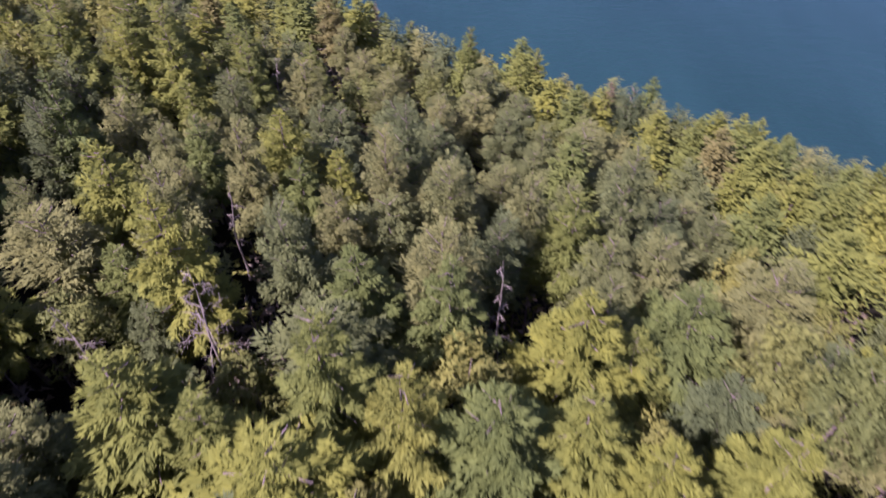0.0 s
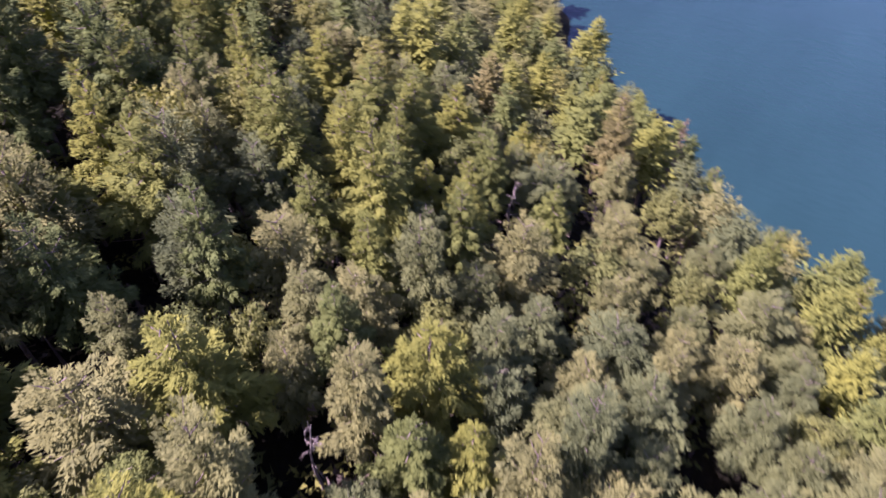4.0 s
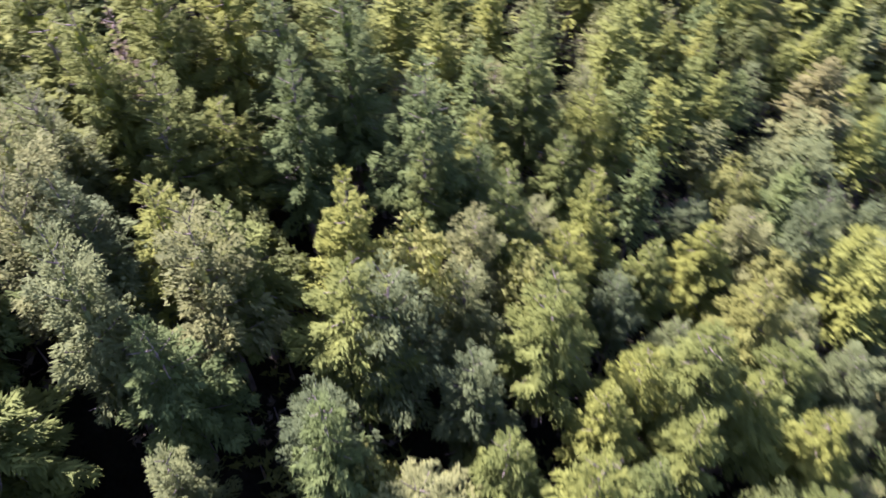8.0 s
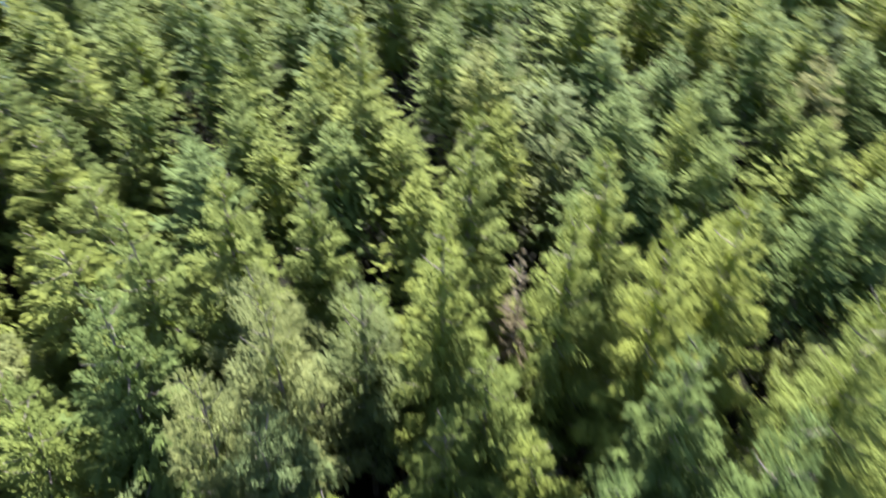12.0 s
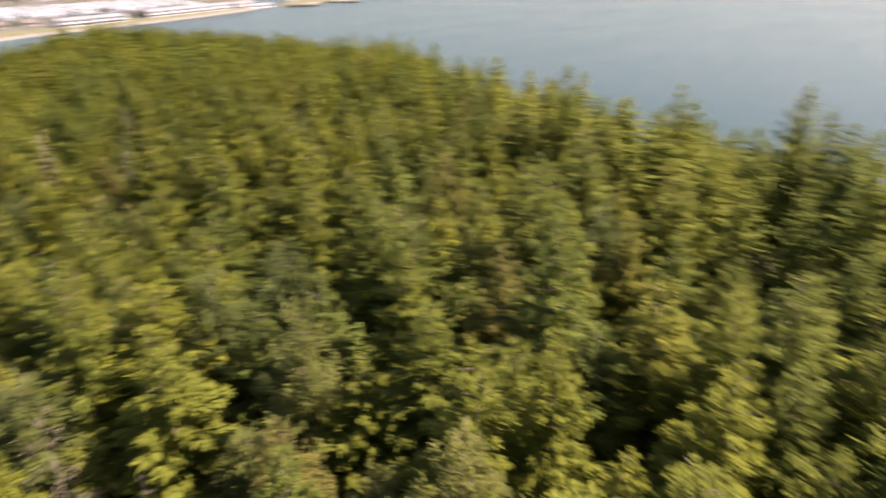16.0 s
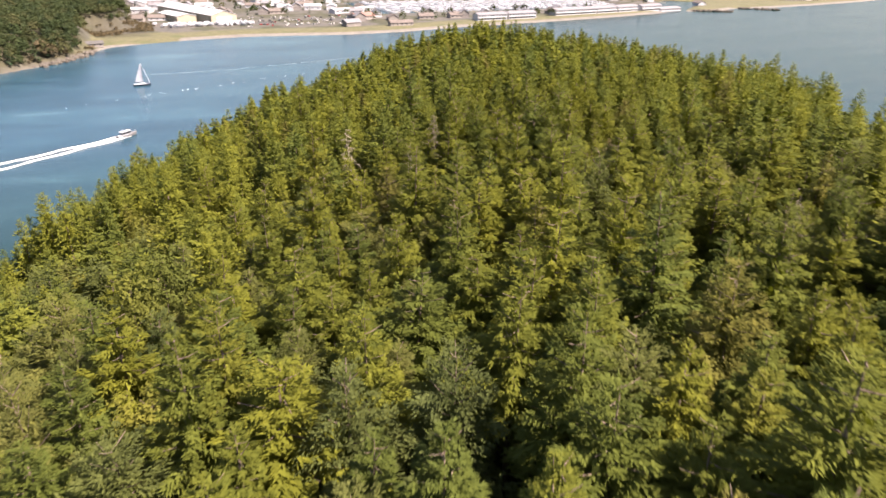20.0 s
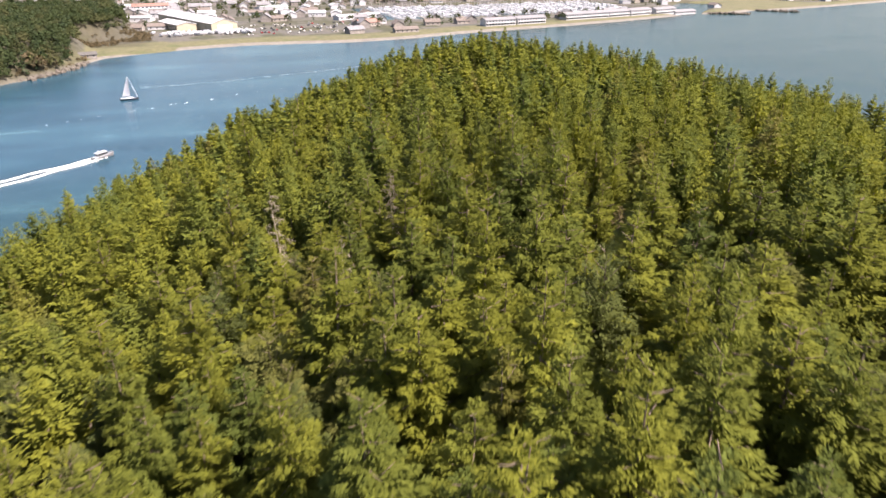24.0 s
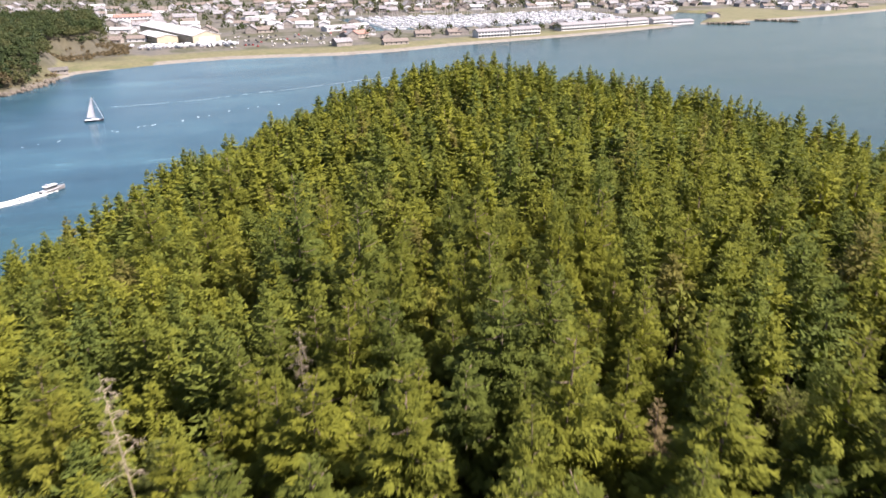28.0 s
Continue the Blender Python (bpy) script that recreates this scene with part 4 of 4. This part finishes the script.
def wall_bm(length, width, eave, ridge):
    """Walls with gable ends under a ridge along x."""
    bm = bmesh.new()
    l, w = length / 2, width / 2
    prof = [(-w, -1.0), (w, -1.0), (w, eave), (0, ridge), (-w, eave)]
    a = [bm.verts.new((-l, y, z)) for y, z in prof]
    b = [bm.verts.new((l, y, z)) for y, z in prof]
    for i in range(5):
        j = (i + 1) % 5
        bm.faces.new((a[i], a[j], b[j], b[i]))
    bm.faces.new(a[::-1])
    bm.faces.new(b)
    bmesh.ops.recalc_face_normals(bm, faces=bm.faces[:])
    return bm


def building(name, label, category, length, width, eave, ridge, wall_mat, roof_mat, storeys, bays, group="", balconies=False, chimney=False, pane=1.3):
    """A house or block: walls, roof, windows on all sides; its long side runs along x."""
    base = thing(name, label, category, group)
    part("wall", wall_bm(length, width, eave, ridge - 0.05), wall_mat, base)
    part("roof", gable_bm(length, width, eave, ridge), roof_mat, base)
    shared = None
    high = eave / storeys
    for side in ((-1, 1) if category != "house" else (1,)):
        for f in range(storeys):
            for b in range(bays):
                x = -length / 2 + length * (b + 0.5) / bays
                if shared is None:
                    win = part("window", box_bm(-pane / 2, pane / 2, -0.06, 0.06, -0.65 * min(1, high / 3), 0.65 * min(1, high / 3)), mat_glass, base)
                    shared = win.data
                else:
                    win = part("window", shared, mat_glass, base)
                win.location = (x, side * width / 2, high * (f + 0.52))
        if balconies:
            for f in range(1, storeys):
                part("balcony", box_bm(-length / 2 + 0.5, length / 2 - 0.5, side * width / 2 - 0.1, side * (width / 2 + 1.4), high * f - 0.15, high * f + 0.1), wall_mat, base)
    if chimney:
        part("chimney", box_bm(length * 0.2, length * 0.2 + 0.9, width * 0.1, width * 0.1 + 0.9, eave, ridge + 1.1), mat_brown, base)
    return base


def put(base, x, y, z=None, turn=0.0):
    base.matrix_world = pose(x, y, height_at(x, y) if z is None else z, 0, 0, turn)
    return base


def put_copy(base, x, y, turn, z=None):
    return copy_thing(base, pose(x, y, height_at(x, y) if z is None else z, 0, 0, turn))


# the boat hall with its lower annex
hall = building("boat_hall", "long pale metal-roofed boat hall with cream gable wall", "hall", 148, 27, 8.0, 12.0, mat_cream, mat_sheet, 1, 5, pane=2.0)
put(hall, 800, -12, turn=20)
part("gate", box_bm(-74.4, -74.0, -8, 8, 0, 6.5), mat_sheet, hall, "tall pale sliding gate")
annex = building("boat_shed", "low white-roofed shed with open dark bays beside the hall", "shed", 52, 20, 6.0, 8.0, mat_cream, mat_sheet, 1, 9, pane=3.4)
put(annex, 775, 7, turn=20)
block = building("apartment_block", "three-storey block with pinkish roof and rows of dark windows", "apartment block", 42, 15, 9.5, 12.0, mat_white, mat_red, 3, 9, balconies=True, pane=2.2)
put(block, 972, 37, turn=98)
put(building("store", "wide white flat building behind the wooded headland", "store", 40, 20, 4.5, 6.0, mat_white, mat_sheet, 1, 6), 872, 52, turn=75)
put(building("restaurant", "red-roofed low building by the parking ground", "restaurant", 26, 14, 4.2, 7.0, mat_tan, mat_red, 1, 6), 726, -180, turn=-62)
put(building("beach_house", "dark weathered house on the beach grass", "house", 16, 11, 4.0, 6.8, mat_wood_wall, mat_grey, 1, 4), 668, -154, turn=-75)
put(building("picnic_shelter", "long low brown-roofed shelter above the beach", "shelter", 24, 9, 3.0, 5.2, mat_tan, mat_brown, 1, 5), 660, -203, turn=-88)
put(building("boat_shelter", "long low white-roofed boat shelter by the marina", "shelter", 58, 12, 4.0, 5.4, mat_white, mat_sheet, 1, 8, pane=3.0), 812, -190, turn=-67)
put(building("warehouse", "pale blue-green roofed warehouse in the town", "warehouse", 36, 22, 6.0, 8.0, mat_white, mat_green_roof, 1, 6), 935, -108, turn=-60)
put(building("boathouse", "small grey boathouse at the headland's foot", "boathouse", 13, 7, 2.2, 3.8, mat_wood_wall, mat_slate, 1, 3), 588, 74, turn=104)

# long white blocks on the beach front
front = building("beach_apartments", "long white two-storey beach apartments with balconies", "apartment block", 36, 12, 6.0, 8.0, mat_white, mat_grey, 2, 10,
                 "white beach apartment blocks", balconies=True, pane=2.2)
put(front, 690, -351, turn=-82)
for x, y, turn in ((684, -312, -84), (711, -420, -80), (716, -446, -80), (723, -482, -77), (730, -515, -75), (738, -556, -76), (744, -590, -80)):
    put_copy(front, x, y, turn)

# houses, some kinds, set along streets
HOUSES = [
    building("house", "white house with grey shingle roof in the town", "house", 14, 9, 5.4, 8.6, mat_white, mat_grey, 2, 2, "town houses", chimney=True),
    building("house", "tan house with brown shingle roof in the town", "house", 16, 10, 3.4, 6.4, mat_tan, mat_brown, 1, 3, "town houses", chimney=True),
    building("house", "grey weathered house with grey roof in the town", "house", 15, 11, 5.2, 8.8, mat_wood_wall, mat_grey, 2, 2, "town houses"),
    building("house", "white low house with brown roof in the town", "house", 18, 10, 3.2, 5.8, mat_white, mat_brown, 1, 3, "town houses"),
    building("house", "white house with pale metal roof in the town", "house", 20, 12, 4.6, 6.8, mat_white, mat_sheet, 1, 3, "town houses"),
]
g = np.random.default_rng(21)


def free_ground(x, y):
    if box_mask(x, y, 800, -6, 86, 36, 0.35, 1) > 0 or basin(x, y) > 0 or box_mask(x, y, 840, -760, 75, 85, 0.3, 1) > 0:
        return False
    if box_mask(x, y, 745, -110, 60, 62, 0, 1) > 0 or box_mask(x, y, 700, 65, 60, 58, 0, 1) > 0 or wooded(x, y) > 0.3 or box_mask(x, y, 972, 37, 14, 28, 0, 1) > 0 or box_mask(x, y, 865, -400, 120, 185, 0, 1) > 0 or box_mask(x, y, 810, -190, 30, 40, 0, 1) > 0:
        return False
    return True


first = set()
count = 0
spots_town = []
for row, x0 in enumerate((715, 745, 778, 812, 855, 905, 955, 1000, 1035, 1072, 1110, 1150, 1192, 1236, 1282, 1330)):
    for y in np.arange(-1000, 230, 18.0):
        x = x0 + 0.12 * max(0, -y - 300) + g.normal(0, 3)
        py = y + g.normal(0, 3)
        if inland(x, py) < 38 or not free_ground(x, py):
            continue
        if g.random() < 0.36 or count > 385:
            spots_town.append((x, py, g.random()))
            continue
        k = int(g.choice(5, p=(0.20, 0.24, 0.24, 0.18, 0.14)))
        turn = (90 if g.random() < 0.5 else 0) + g.normal(-6, 6)
        if k not in first:
            first.add(k)
            put(HOUSES[k], x, py, turn=turn)
        else:
            put_copy(HOUSES[k], x, py, turn)
        count += 1
        if g.random() < 0.55 + 0.03 * row:
            spots_town.append((x + 12 * g.choice((-1, 1)), py + 9 * g.choice((-1, 1)), g.random()))
for x in np.arange(1010, 1500, 20.0):
    for y in np.arange(-1200, 200, 20.0):
        if g.random() < 0.62:
            spots_town.append((x + g.normal(0, 6), y + g.normal(0, 6), 0.25 + g.random() * 0.7))
spots_town = [s for s in spots_town if basin(s[0], s[1]) <= 0]
distant_woods("town_trees", "dark trees between the houses of the town", spots_town, (mat_far_fir, mat_far_leaf), 13.0, 8)

# single round trees along the beach front
rng2 = np.random.default_rng(3)
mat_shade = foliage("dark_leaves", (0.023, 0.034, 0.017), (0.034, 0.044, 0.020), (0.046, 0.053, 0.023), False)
crown = puffy_crown(rng2, 8.5, 4.4, 26, 22, 0.9, 0.12)
shade_tree = thing("shade_tree", "round dark green tree above the beach", "tree", "round trees above the beach")
part("trunk", mesh_of("trunk", *tube([(0, 0, -0.5), (0, 0, 4.5)], (0.35, 0.2), 6), mat_bark), mat_bark, shade_tree)
part("crown", mesh_of("crown", crown, tri_faces(crown), mat_shade), mat_shade, shade_tree)
TREE_AT = ((729, -197), (737, -262), (744, -289), (764, -352), (766, -383), (762, -392), (823, -85), (800, -109), (704, -398))
put(shade_tree, *TREE_AT[0])
for x, y in TREE_AT[1:]:
    put_copy(shade_tree, x, y, x * 37 % 360)


# ---- boats ----
def hull_bm(length, beam, free, draft=0.4, stern=0.7, flare=0.12):
    """An open-sheered hull along x, the bow at +x."""
    bm = bmesh.new()
    rings = []
    n = 9
    for i in range(n):
        u = i / (n - 1)
        w = beam / 2 * (stern + (1 - stern) * math.sin(min(u * 2.2, 1) * math.pi / 2)) * (1 - max(0, (u - 0.45) / 0.55) ** 2.2)
        w = max(w, 0.03)
        z = free * (1 + 0.28 * u ** 2)
        x = -length / 2 + length * u
        low = 0.72 * w if u < 0.98 else 0.02
        rings.append([bm.verts.new(p) for p in ((x, -w - flare, z), (x - 0.02 * length * u, -low, 0), (x - 0.05 * length * u, 0, -draft),
                                                  (x - 0.02 * length * u, low, 0), (x, w + flare, z), (x, 0, z + 0.06))])
    for a, b in zip(rings, rings[1:]):
        for i in range(6):
            j = (i + 1) % 6
            bm.faces.new((a[i], a[j], b[j], b[i]))
    bm.faces.new(rings[0][::-1])
    bm.faces.new(rings[-1])
    bmesh.ops.recalc_face_normals(bm, faces=bm.faces[:])
    return bm


def stick(p, q, r, sides=5):
    v, f = tube([p, q], (r, r), sides)
    return v, f


def cloth(corners, belly, n=8):
    """A triangular sail, bellied out, with thickness."""
    a, b, c = (Vector(p) for p in corners)
    out = (b - a).cross(c - a).normalized()
    bm = bmesh.new()
    rows = []
    for i in range(n + 1):
        u = i / n
        row = []
        for j in range(n - i + 1):
            v = j / n
            w = 1 - u - v
            p = a * w + b * v + c * u + out * belly * 27 * max(w, 0) * v * max(u, 0.06)
            row.append(bm.verts.new(p))
        rows.append(row)
    for i in range(n):
        for j in range(n - i):
            bm.faces.new((rows[i][j], rows[i][j + 1], rows[i + 1][j]))
            if j < n - i - 1:
                bm.faces.new((rows[i][j + 1], rows[i + 1][j + 1], rows[i + 1][j]))
    bmesh.ops.solidify(bm, geom=bm.faces[:], thickness=0.02)
    return bm


yacht = thing("sailboat", "white sailing yacht with dark hull under full white mainsail", "sailboat")
part("hull", hull_bm(11.0, 3.4, 1.05), mat_navy, yacht, "dark blue hull")
part("deck", box_bm(-5.0, 3.6, -1.35, 1.35, 1.12, 1.24, 0.04), mat_hull, yacht, "white deck")
part("cabin", box_bm(-1.6, 2.2, -0.95, 0.95, 1.2, 1.75, 0.12), mat_hull, yacht)
part("mast", mesh_of("mast", *stick((0.8, 0, 1.2), (0.8, 0, 15.4), 0.10), mat_alloy), mat_alloy, yacht)
part("boom", mesh_of("boom", *stick((0.8, 0, 2.4), (-4.1, 0.5, 2.35), 0.07), mat_alloy), mat_alloy, yacht)
part("mainsail", cloth(((0.7, 0, 2.5), (-4.0, 0.5, 2.45), (0.72, 0, 15.1)), 0.35), mat_sail, yacht, "full white mainsail")
part("furled_jib", mesh_of("furled_jib", *stick((5.2, 0, 1.5), (0.9, 0, 14.6), 0.11), mat_sail), mat_sail, yacht, "rolled white headsail")
part("backstay", mesh_of("backstay", *stick((-5.3, 0, 1.2), (0.8, 0, 15.3), 0.02), mat_alloy), mat_alloy, yacht)
yacht.matrix_world = pose(414, 36, 0, 4, 0, -86) @ Matrix.Diagonal((0.88, 0.88, 0.88, 1))

cruiser = thing("motor_cruiser", "pale grey cabin cruiser with white decks planing across the strait", "motorboat")
part("hull", hull_bm(11.0, 3.6, 1.25, stern=0.9), mat_boat_grey, cruiser, "grey hull")
part("deck", box_bm(-5.0, 2.6, -1.5, 1.5, 1.28, 1.42, 0.05), mat_hull, cruiser)
part("cabin", box_bm(-3.6, 1.6, -1.35, 1.35, 1.4, 2.9, 0.25), mat_boat_grey, cruiser)
part("windscreen", box_bm(1.3, 1.75, -1.2, 1.2, 1.9, 2.75, 0.08), mat_glass, cruiser)
for side in (-1, 1):
    for k in range(4):
        part("side_window", box_bm(-3.3 + k * 1.2, -2.2 + k * 1.2, side * 1.33, side * 1.40, 1.85, 2.72), mat_glass, cruiser)
part("roof", box_bm(-3.9, 1.9, -1.45, 1.45, 2.9, 3.05, 0.06), mat_hull, cruiser)
part("radar_arch", box_bm(-2.2, -1.8, -1.3, 1.3, 3.05, 3.75, 0.1), mat_hull, cruiser)
part("bow_rail", mesh_of("bow_rail", *gather([stick((1.5, -1.5, 2.1), (5.0, 0, 2.5), 0.03), stick((1.5, 1.5, 2.1), (5.0, 0, 2.5), 0.03)]), mat_alloy), mat_alloy, cruiser)
BOAT_X, BOAT_Y, BOAT_TURN = 290.0, 40.0, -53.0
cruiser.matrix_world = pose(BOAT_X, BOAT_Y, 0.05, 0, -3, BOAT_TURN) @ Matrix.Diagonal((0.86, 0.86, 0.86, 1))

# the cruiser's wake: two foamy ridges that widen astern
g = np.random.default_rng(9)
way = Vector((math.cos(radians(BOAT_TURN)), math.sin(radians(BOAT_TURN)), 0))
off = Vector((-way.y, way.x, 0))
verts, faces = [], []
steps, across = 90, 9
for arm, (c0, c1, w0, w1) in enumerate(((1.3, 4.2, 0.9, 2.4), (-1.3, -4.2, 0.9, 2.4))):
    start = len(verts)
    for i in range(steps + 1):
        u = i / steps
        back = (-1.0 if arm < 2 else 4.5) + u * (84 - 8 * arm)
        c = c0 + (c1 - c0) * u + 0.5 * math.sin(u * 23 + arm)
        w = (w0 + (w1 - w0) * u) * (1 + 0.25 * g.normal()) * (1 if u < 0.7 else max(0.05, (1 - u) / 0.3))
        for j in range(across):
            v = j / (across - 1) * 2 - 1
            p = Vector((BOAT_X, BOAT_Y, 0)) - way * (back + g.normal(0, 0.25)) + off * (c + v * w / 2 + g.normal(0, 0.08))
            crest = (1 - v * v) * (0.55 - 0.4 * u) * g.uniform(0.5, 1.2)
            verts.append((p.x, p.y, 0.03 + max(0, crest) if abs(v) < 0.99 else -0.12))
    for i in range(steps):
        for j in range(across - 1):
            a = start + i * across + j
            faces.append((a, a + 1, a + across + 1, a + across))
wake = new("boat_wake", mesh_of("boat_wake", np.array(verts), np.array(faces), mat_foam, smooth=True))
tagged(wake, "white churned wake trailing astern of the cruiser", "wake", kind="stuff")

# an older faint wake across the strait and small wave crests
verts, faces = [], []


def crest(x, y, dx, dy, wide, high):
    n = 10
    start = len(verts)
    length = math.hypot(dx, dy)
    nx, ny = -dy / length, dx / length
    for i in range(n + 1):
        u = i / n
        w = wide * math.sin(math.pi * (0.06 + 0.88 * u)) * g.uniform(0.6, 1.2)
        px, py = x + dx * (u - 0.5), y + dy * (u - 0.5)
        for k, z in ((-1, -0.05), (0, high), (1, -0.05)):
            verts.append((px + nx * w * k, py + ny * w * k, z))
    for i in range(n):
        for k in range(2):
            a = start + i * 3 + k
            faces.append((a, a + 1, a + 4, a + 3))


WAKE_Y, WAKE_X = (-133, -88, -49, -19, 6, 31), (490.8, 474.2, 465.3, 455.1, 452.5, 452.1)
for y in np.arange(-150, 30, 2.6):
    fresh = (30 - y) / 180
    if g.random() < 0.45 + 0.55 * fresh:
        slope = float(np.interp(y + 2, WAKE_Y, WAKE_X) - np.interp(y - 2, WAKE_Y, WAKE_X)) / 4
        crest(float(np.interp(y, WAKE_Y, WAKE_X)) + g.normal(0, 0.5), y, -slope * 4.4, -4.4, g.uniform(0.35, 0.65) + 0.65 * fresh, 0.05)
old = new("fading_wake", mesh_of("fading_wake", np.array(verts), np.array(faces), mat_slick, smooth=True))
tagged(old, "faint pale line of an older wake", "wake", kind="stuff")
verts, faces = [], []
for k in range(15):
    u = (k + 0.7 * g.random()) / 15
    for _ in range(g.integers(1, 3)):
        crest(360 + 69 * u + g.normal(0, 1.2), 78 - 148 * u + g.normal(0, 1.6), g.normal(0.6, 0.3), -g.uniform(0.8, 1.8), g.uniform(0.05, 0.15), 0.05)
caps = new("wave_crests", mesh_of("wave_crests", np.array(verts), np.array(faces), mat_foam, smooth=True))
tagged(caps, "small white wave crests on the strait", "waves", kind="stuff")

# moored boats in the marina: motor yachts and masts on floating docks
mat_dock = plain("grey_dock_planks", [(0.3, (0.24, 0.225, 0.20)), (0.7, (0.36, 0.34, 0.30))], 0.8, 0.9)
moored_motor = thing("moored_motorboat", "white motor yacht moored at a marina dock", "motorboat", "boats moored in the marina")
part("hull", hull_bm(11, 3.6, 1.3, stern=0.9), mat_hull, moored_motor)
part("cabin", box_bm(-3.2, 1.8, -1.3, 1.3, 1.3, 3.1, 0.25), mat_hull, moored_motor)
part("window_band", box_bm(-2.8, 1.9, -1.34, 1.34, 2.0, 2.6, 0.05), mat_glass, moored_motor)
moored_sail = thing("moored_sailboat", "white sailing yacht with bare mast moored in the marina", "sailboat", "boats moored in the marina")
part("hull", hull_bm(10, 3.2, 1.1), mat_hull, moored_sail)
part("cabin", box_bm(-2.0, 1.8, -0.9, 0.9, 1.1, 1.7, 0.12), mat_hull, moored_sail)
part("mast", mesh_of("mast", *stick((0.6, 0, 1.1), (0.6, 0, 13.5), 0.14), mat_alloy), mat_alloy, moored_sail)
part("sail_cover", mesh_of("sail_cover", *stick((0.6, 0, 2.2), (-3.4, 0, 2.1), 0.22), mat_navy), mat_navy, moored_sail, "dark sail cover on the boom")
first_dock, placed = None, set()
for k, y in enumerate(np.arange(-560, -232, 24.0)):
    if first_dock is None:
        first_dock = dock = thing("floating_dock", "long grey floating dock in the marina", "dock", "marina docks")
        part("walkway", box_bm(-80, 80, -1.1, 1.1, -0.1, 0.45, 0.05), mat_dock, dock)
        for q in range(6):
            part("post", mesh_of("post", *stick((-78 + q * 31, 1.3, -3), (-78 + q * 31, 1.3, 3.0), 0.2), mat_bark), mat_bark, dock)
        dock.matrix_world = pose(882, y, 0)
    else:
        copy_thing(first_dock, pose(882, y, 0))
    for side in (-1, 1):
        for x in np.arange(808, 962, 10.0):
            if g.random() < 0.10:
                continue
            base = moored_sail if g.random() < 0.45 else moored_motor
            at = pose(x + g.normal(0, 0.6), y + side * 7.2, 0, 0, 0, 90 * side + g.normal(0, 2))
            if base not in placed:
                placed.add(base)
                base.matrix_world = at
            else:
                copy_thing(base, at)


# parked cars and stored boats
def car(paint, label):
    base = thing("car", label, "car", "cars parked in the town")
    part("body", box_bm(-2.2, 2.2, -0.9, 0.9, 0.35, 0.95, 0.15), paint, base)
    part("cabin", box_bm(-1.3, 1.0, -0.78, 0.78, 0.95, 1.5, 0.18), mat_glass, base)
    part("roof", box_bm(-1.0, 0.7, -0.7, 0.7, 1.49, 1.56, 0.03), paint, base)
    rim = None
    for x in (-1.4, 1.4):
        for y in (-0.85, 0.85):
            if rim is None:
                wheel = part("wheel", mesh_of("wheel", *tube([(0, -0.1, 0), (0, 0.1, 0)], (0.33, 0.33), 8), mat_tyre), mat_tyre, base)
                rim = wheel.data
            else:
                wheel = part("wheel", rim, mat_tyre, base)
            wheel.location = (x, y, 0.33)
    return base


CARS = [car(p, l) for p, l in zip(CAR_PAINT, ("white car parked on town ground", "dark car parked on town ground", "silver car parked on town ground", "red car parked on town ground"))]
used_cars = set()
for row, x0 in enumerate((690, 702, 722, 738, 756, 772)):
    for y in np.arange(-165, -52, 3.4):
        if g.random() < 0.62:
            continue
        k = int(g.choice(4, p=(0.34, 0.34, 0.24, 0.08)))
        x, turn = x0 + g.normal(0, 0.4), 0 + g.normal(0, 3)
        if box_mask(x, y, 726, -180, 16, 12, 0, 1) > 0:
            continue
        if k not in used_cars:
            used_cars.add(k)
            put(CARS[k], x, y, turn=turn)
        else:
            put_copy(CARS[k], x, y, turn)
stored = thing("stored_boat", "white boat on a yard stand beside the hall", "boat", "boats stored ashore")
part("hull", hull_bm(8.5, 2.8, 1.2, 0.6, stern=0.9), mat_hull, stored)
part("cabin", box_bm(-1.6, 1.4, -0.9, 0.9, 1.1, 2.2, 0.2), mat_hull, stored)
part("stand", box_bm(-1.6, 1.2, -0.7, 0.7, -1.3, -0.3), mat_wood_wall, stored)
ready = False
for x, y in ((g.uniform(700, 724), g.uniform(-62, 30)) for _ in range(44)):
    if inland(x, y) < 34:
        continue
    if not ready:
        ready = True
        put(stored, x, y, height_at(x, y) + 1.25, g.uniform(0, 360))
    else:
        put_copy(stored, x, y, g.uniform(0, 360), height_at(x, y) + 1.25)

# rock breakwaters at the marina's mouth
bm = bmesh.new()
bmesh.ops.create_icosphere(bm, subdivisions=1, radius=1)
BALL = np.array([[v.co[:] for v in f.verts] for f in bm.faces]).reshape(-1, 3)
bm.free()


def rocks(name, label, a, b, n, seed):
    h = np.random.default_rng(seed)
    pieces = []
    for k in range(n):
        u = h.random()
        p = np.array(a) * (1 - u) + np.array(b) * u + h.normal(0, 1.8, 2)
        v = BALL * h.uniform(0.7, 1.9) * h.uniform(0.7, 1.3, 3) + (*p, h.uniform(-0.2, 1.2))
        pieces.append(v)
    v = np.concatenate(pieces)
    tagged(new(name, mesh_of(name, v, tri_faces(v), mat_rock)), label, "rocks", kind="stuff")


rocks("breakwater", "dark heaped rocks at the marina mouth", (728, -618), (706, -660), 120, 1)
rocks("breakwater", "dark heaped rocks by the meadow spit", (742, -705), (706, -738), 110, 2)
for a, b, n in (((504, 103), (524, 88), 50), ((524, 88), (548, 80), 45), ((548, 80), (572, 72), 30)):
    rocks("shore_rocks", "brown boulders along the headland's foot", a, b, n, n)
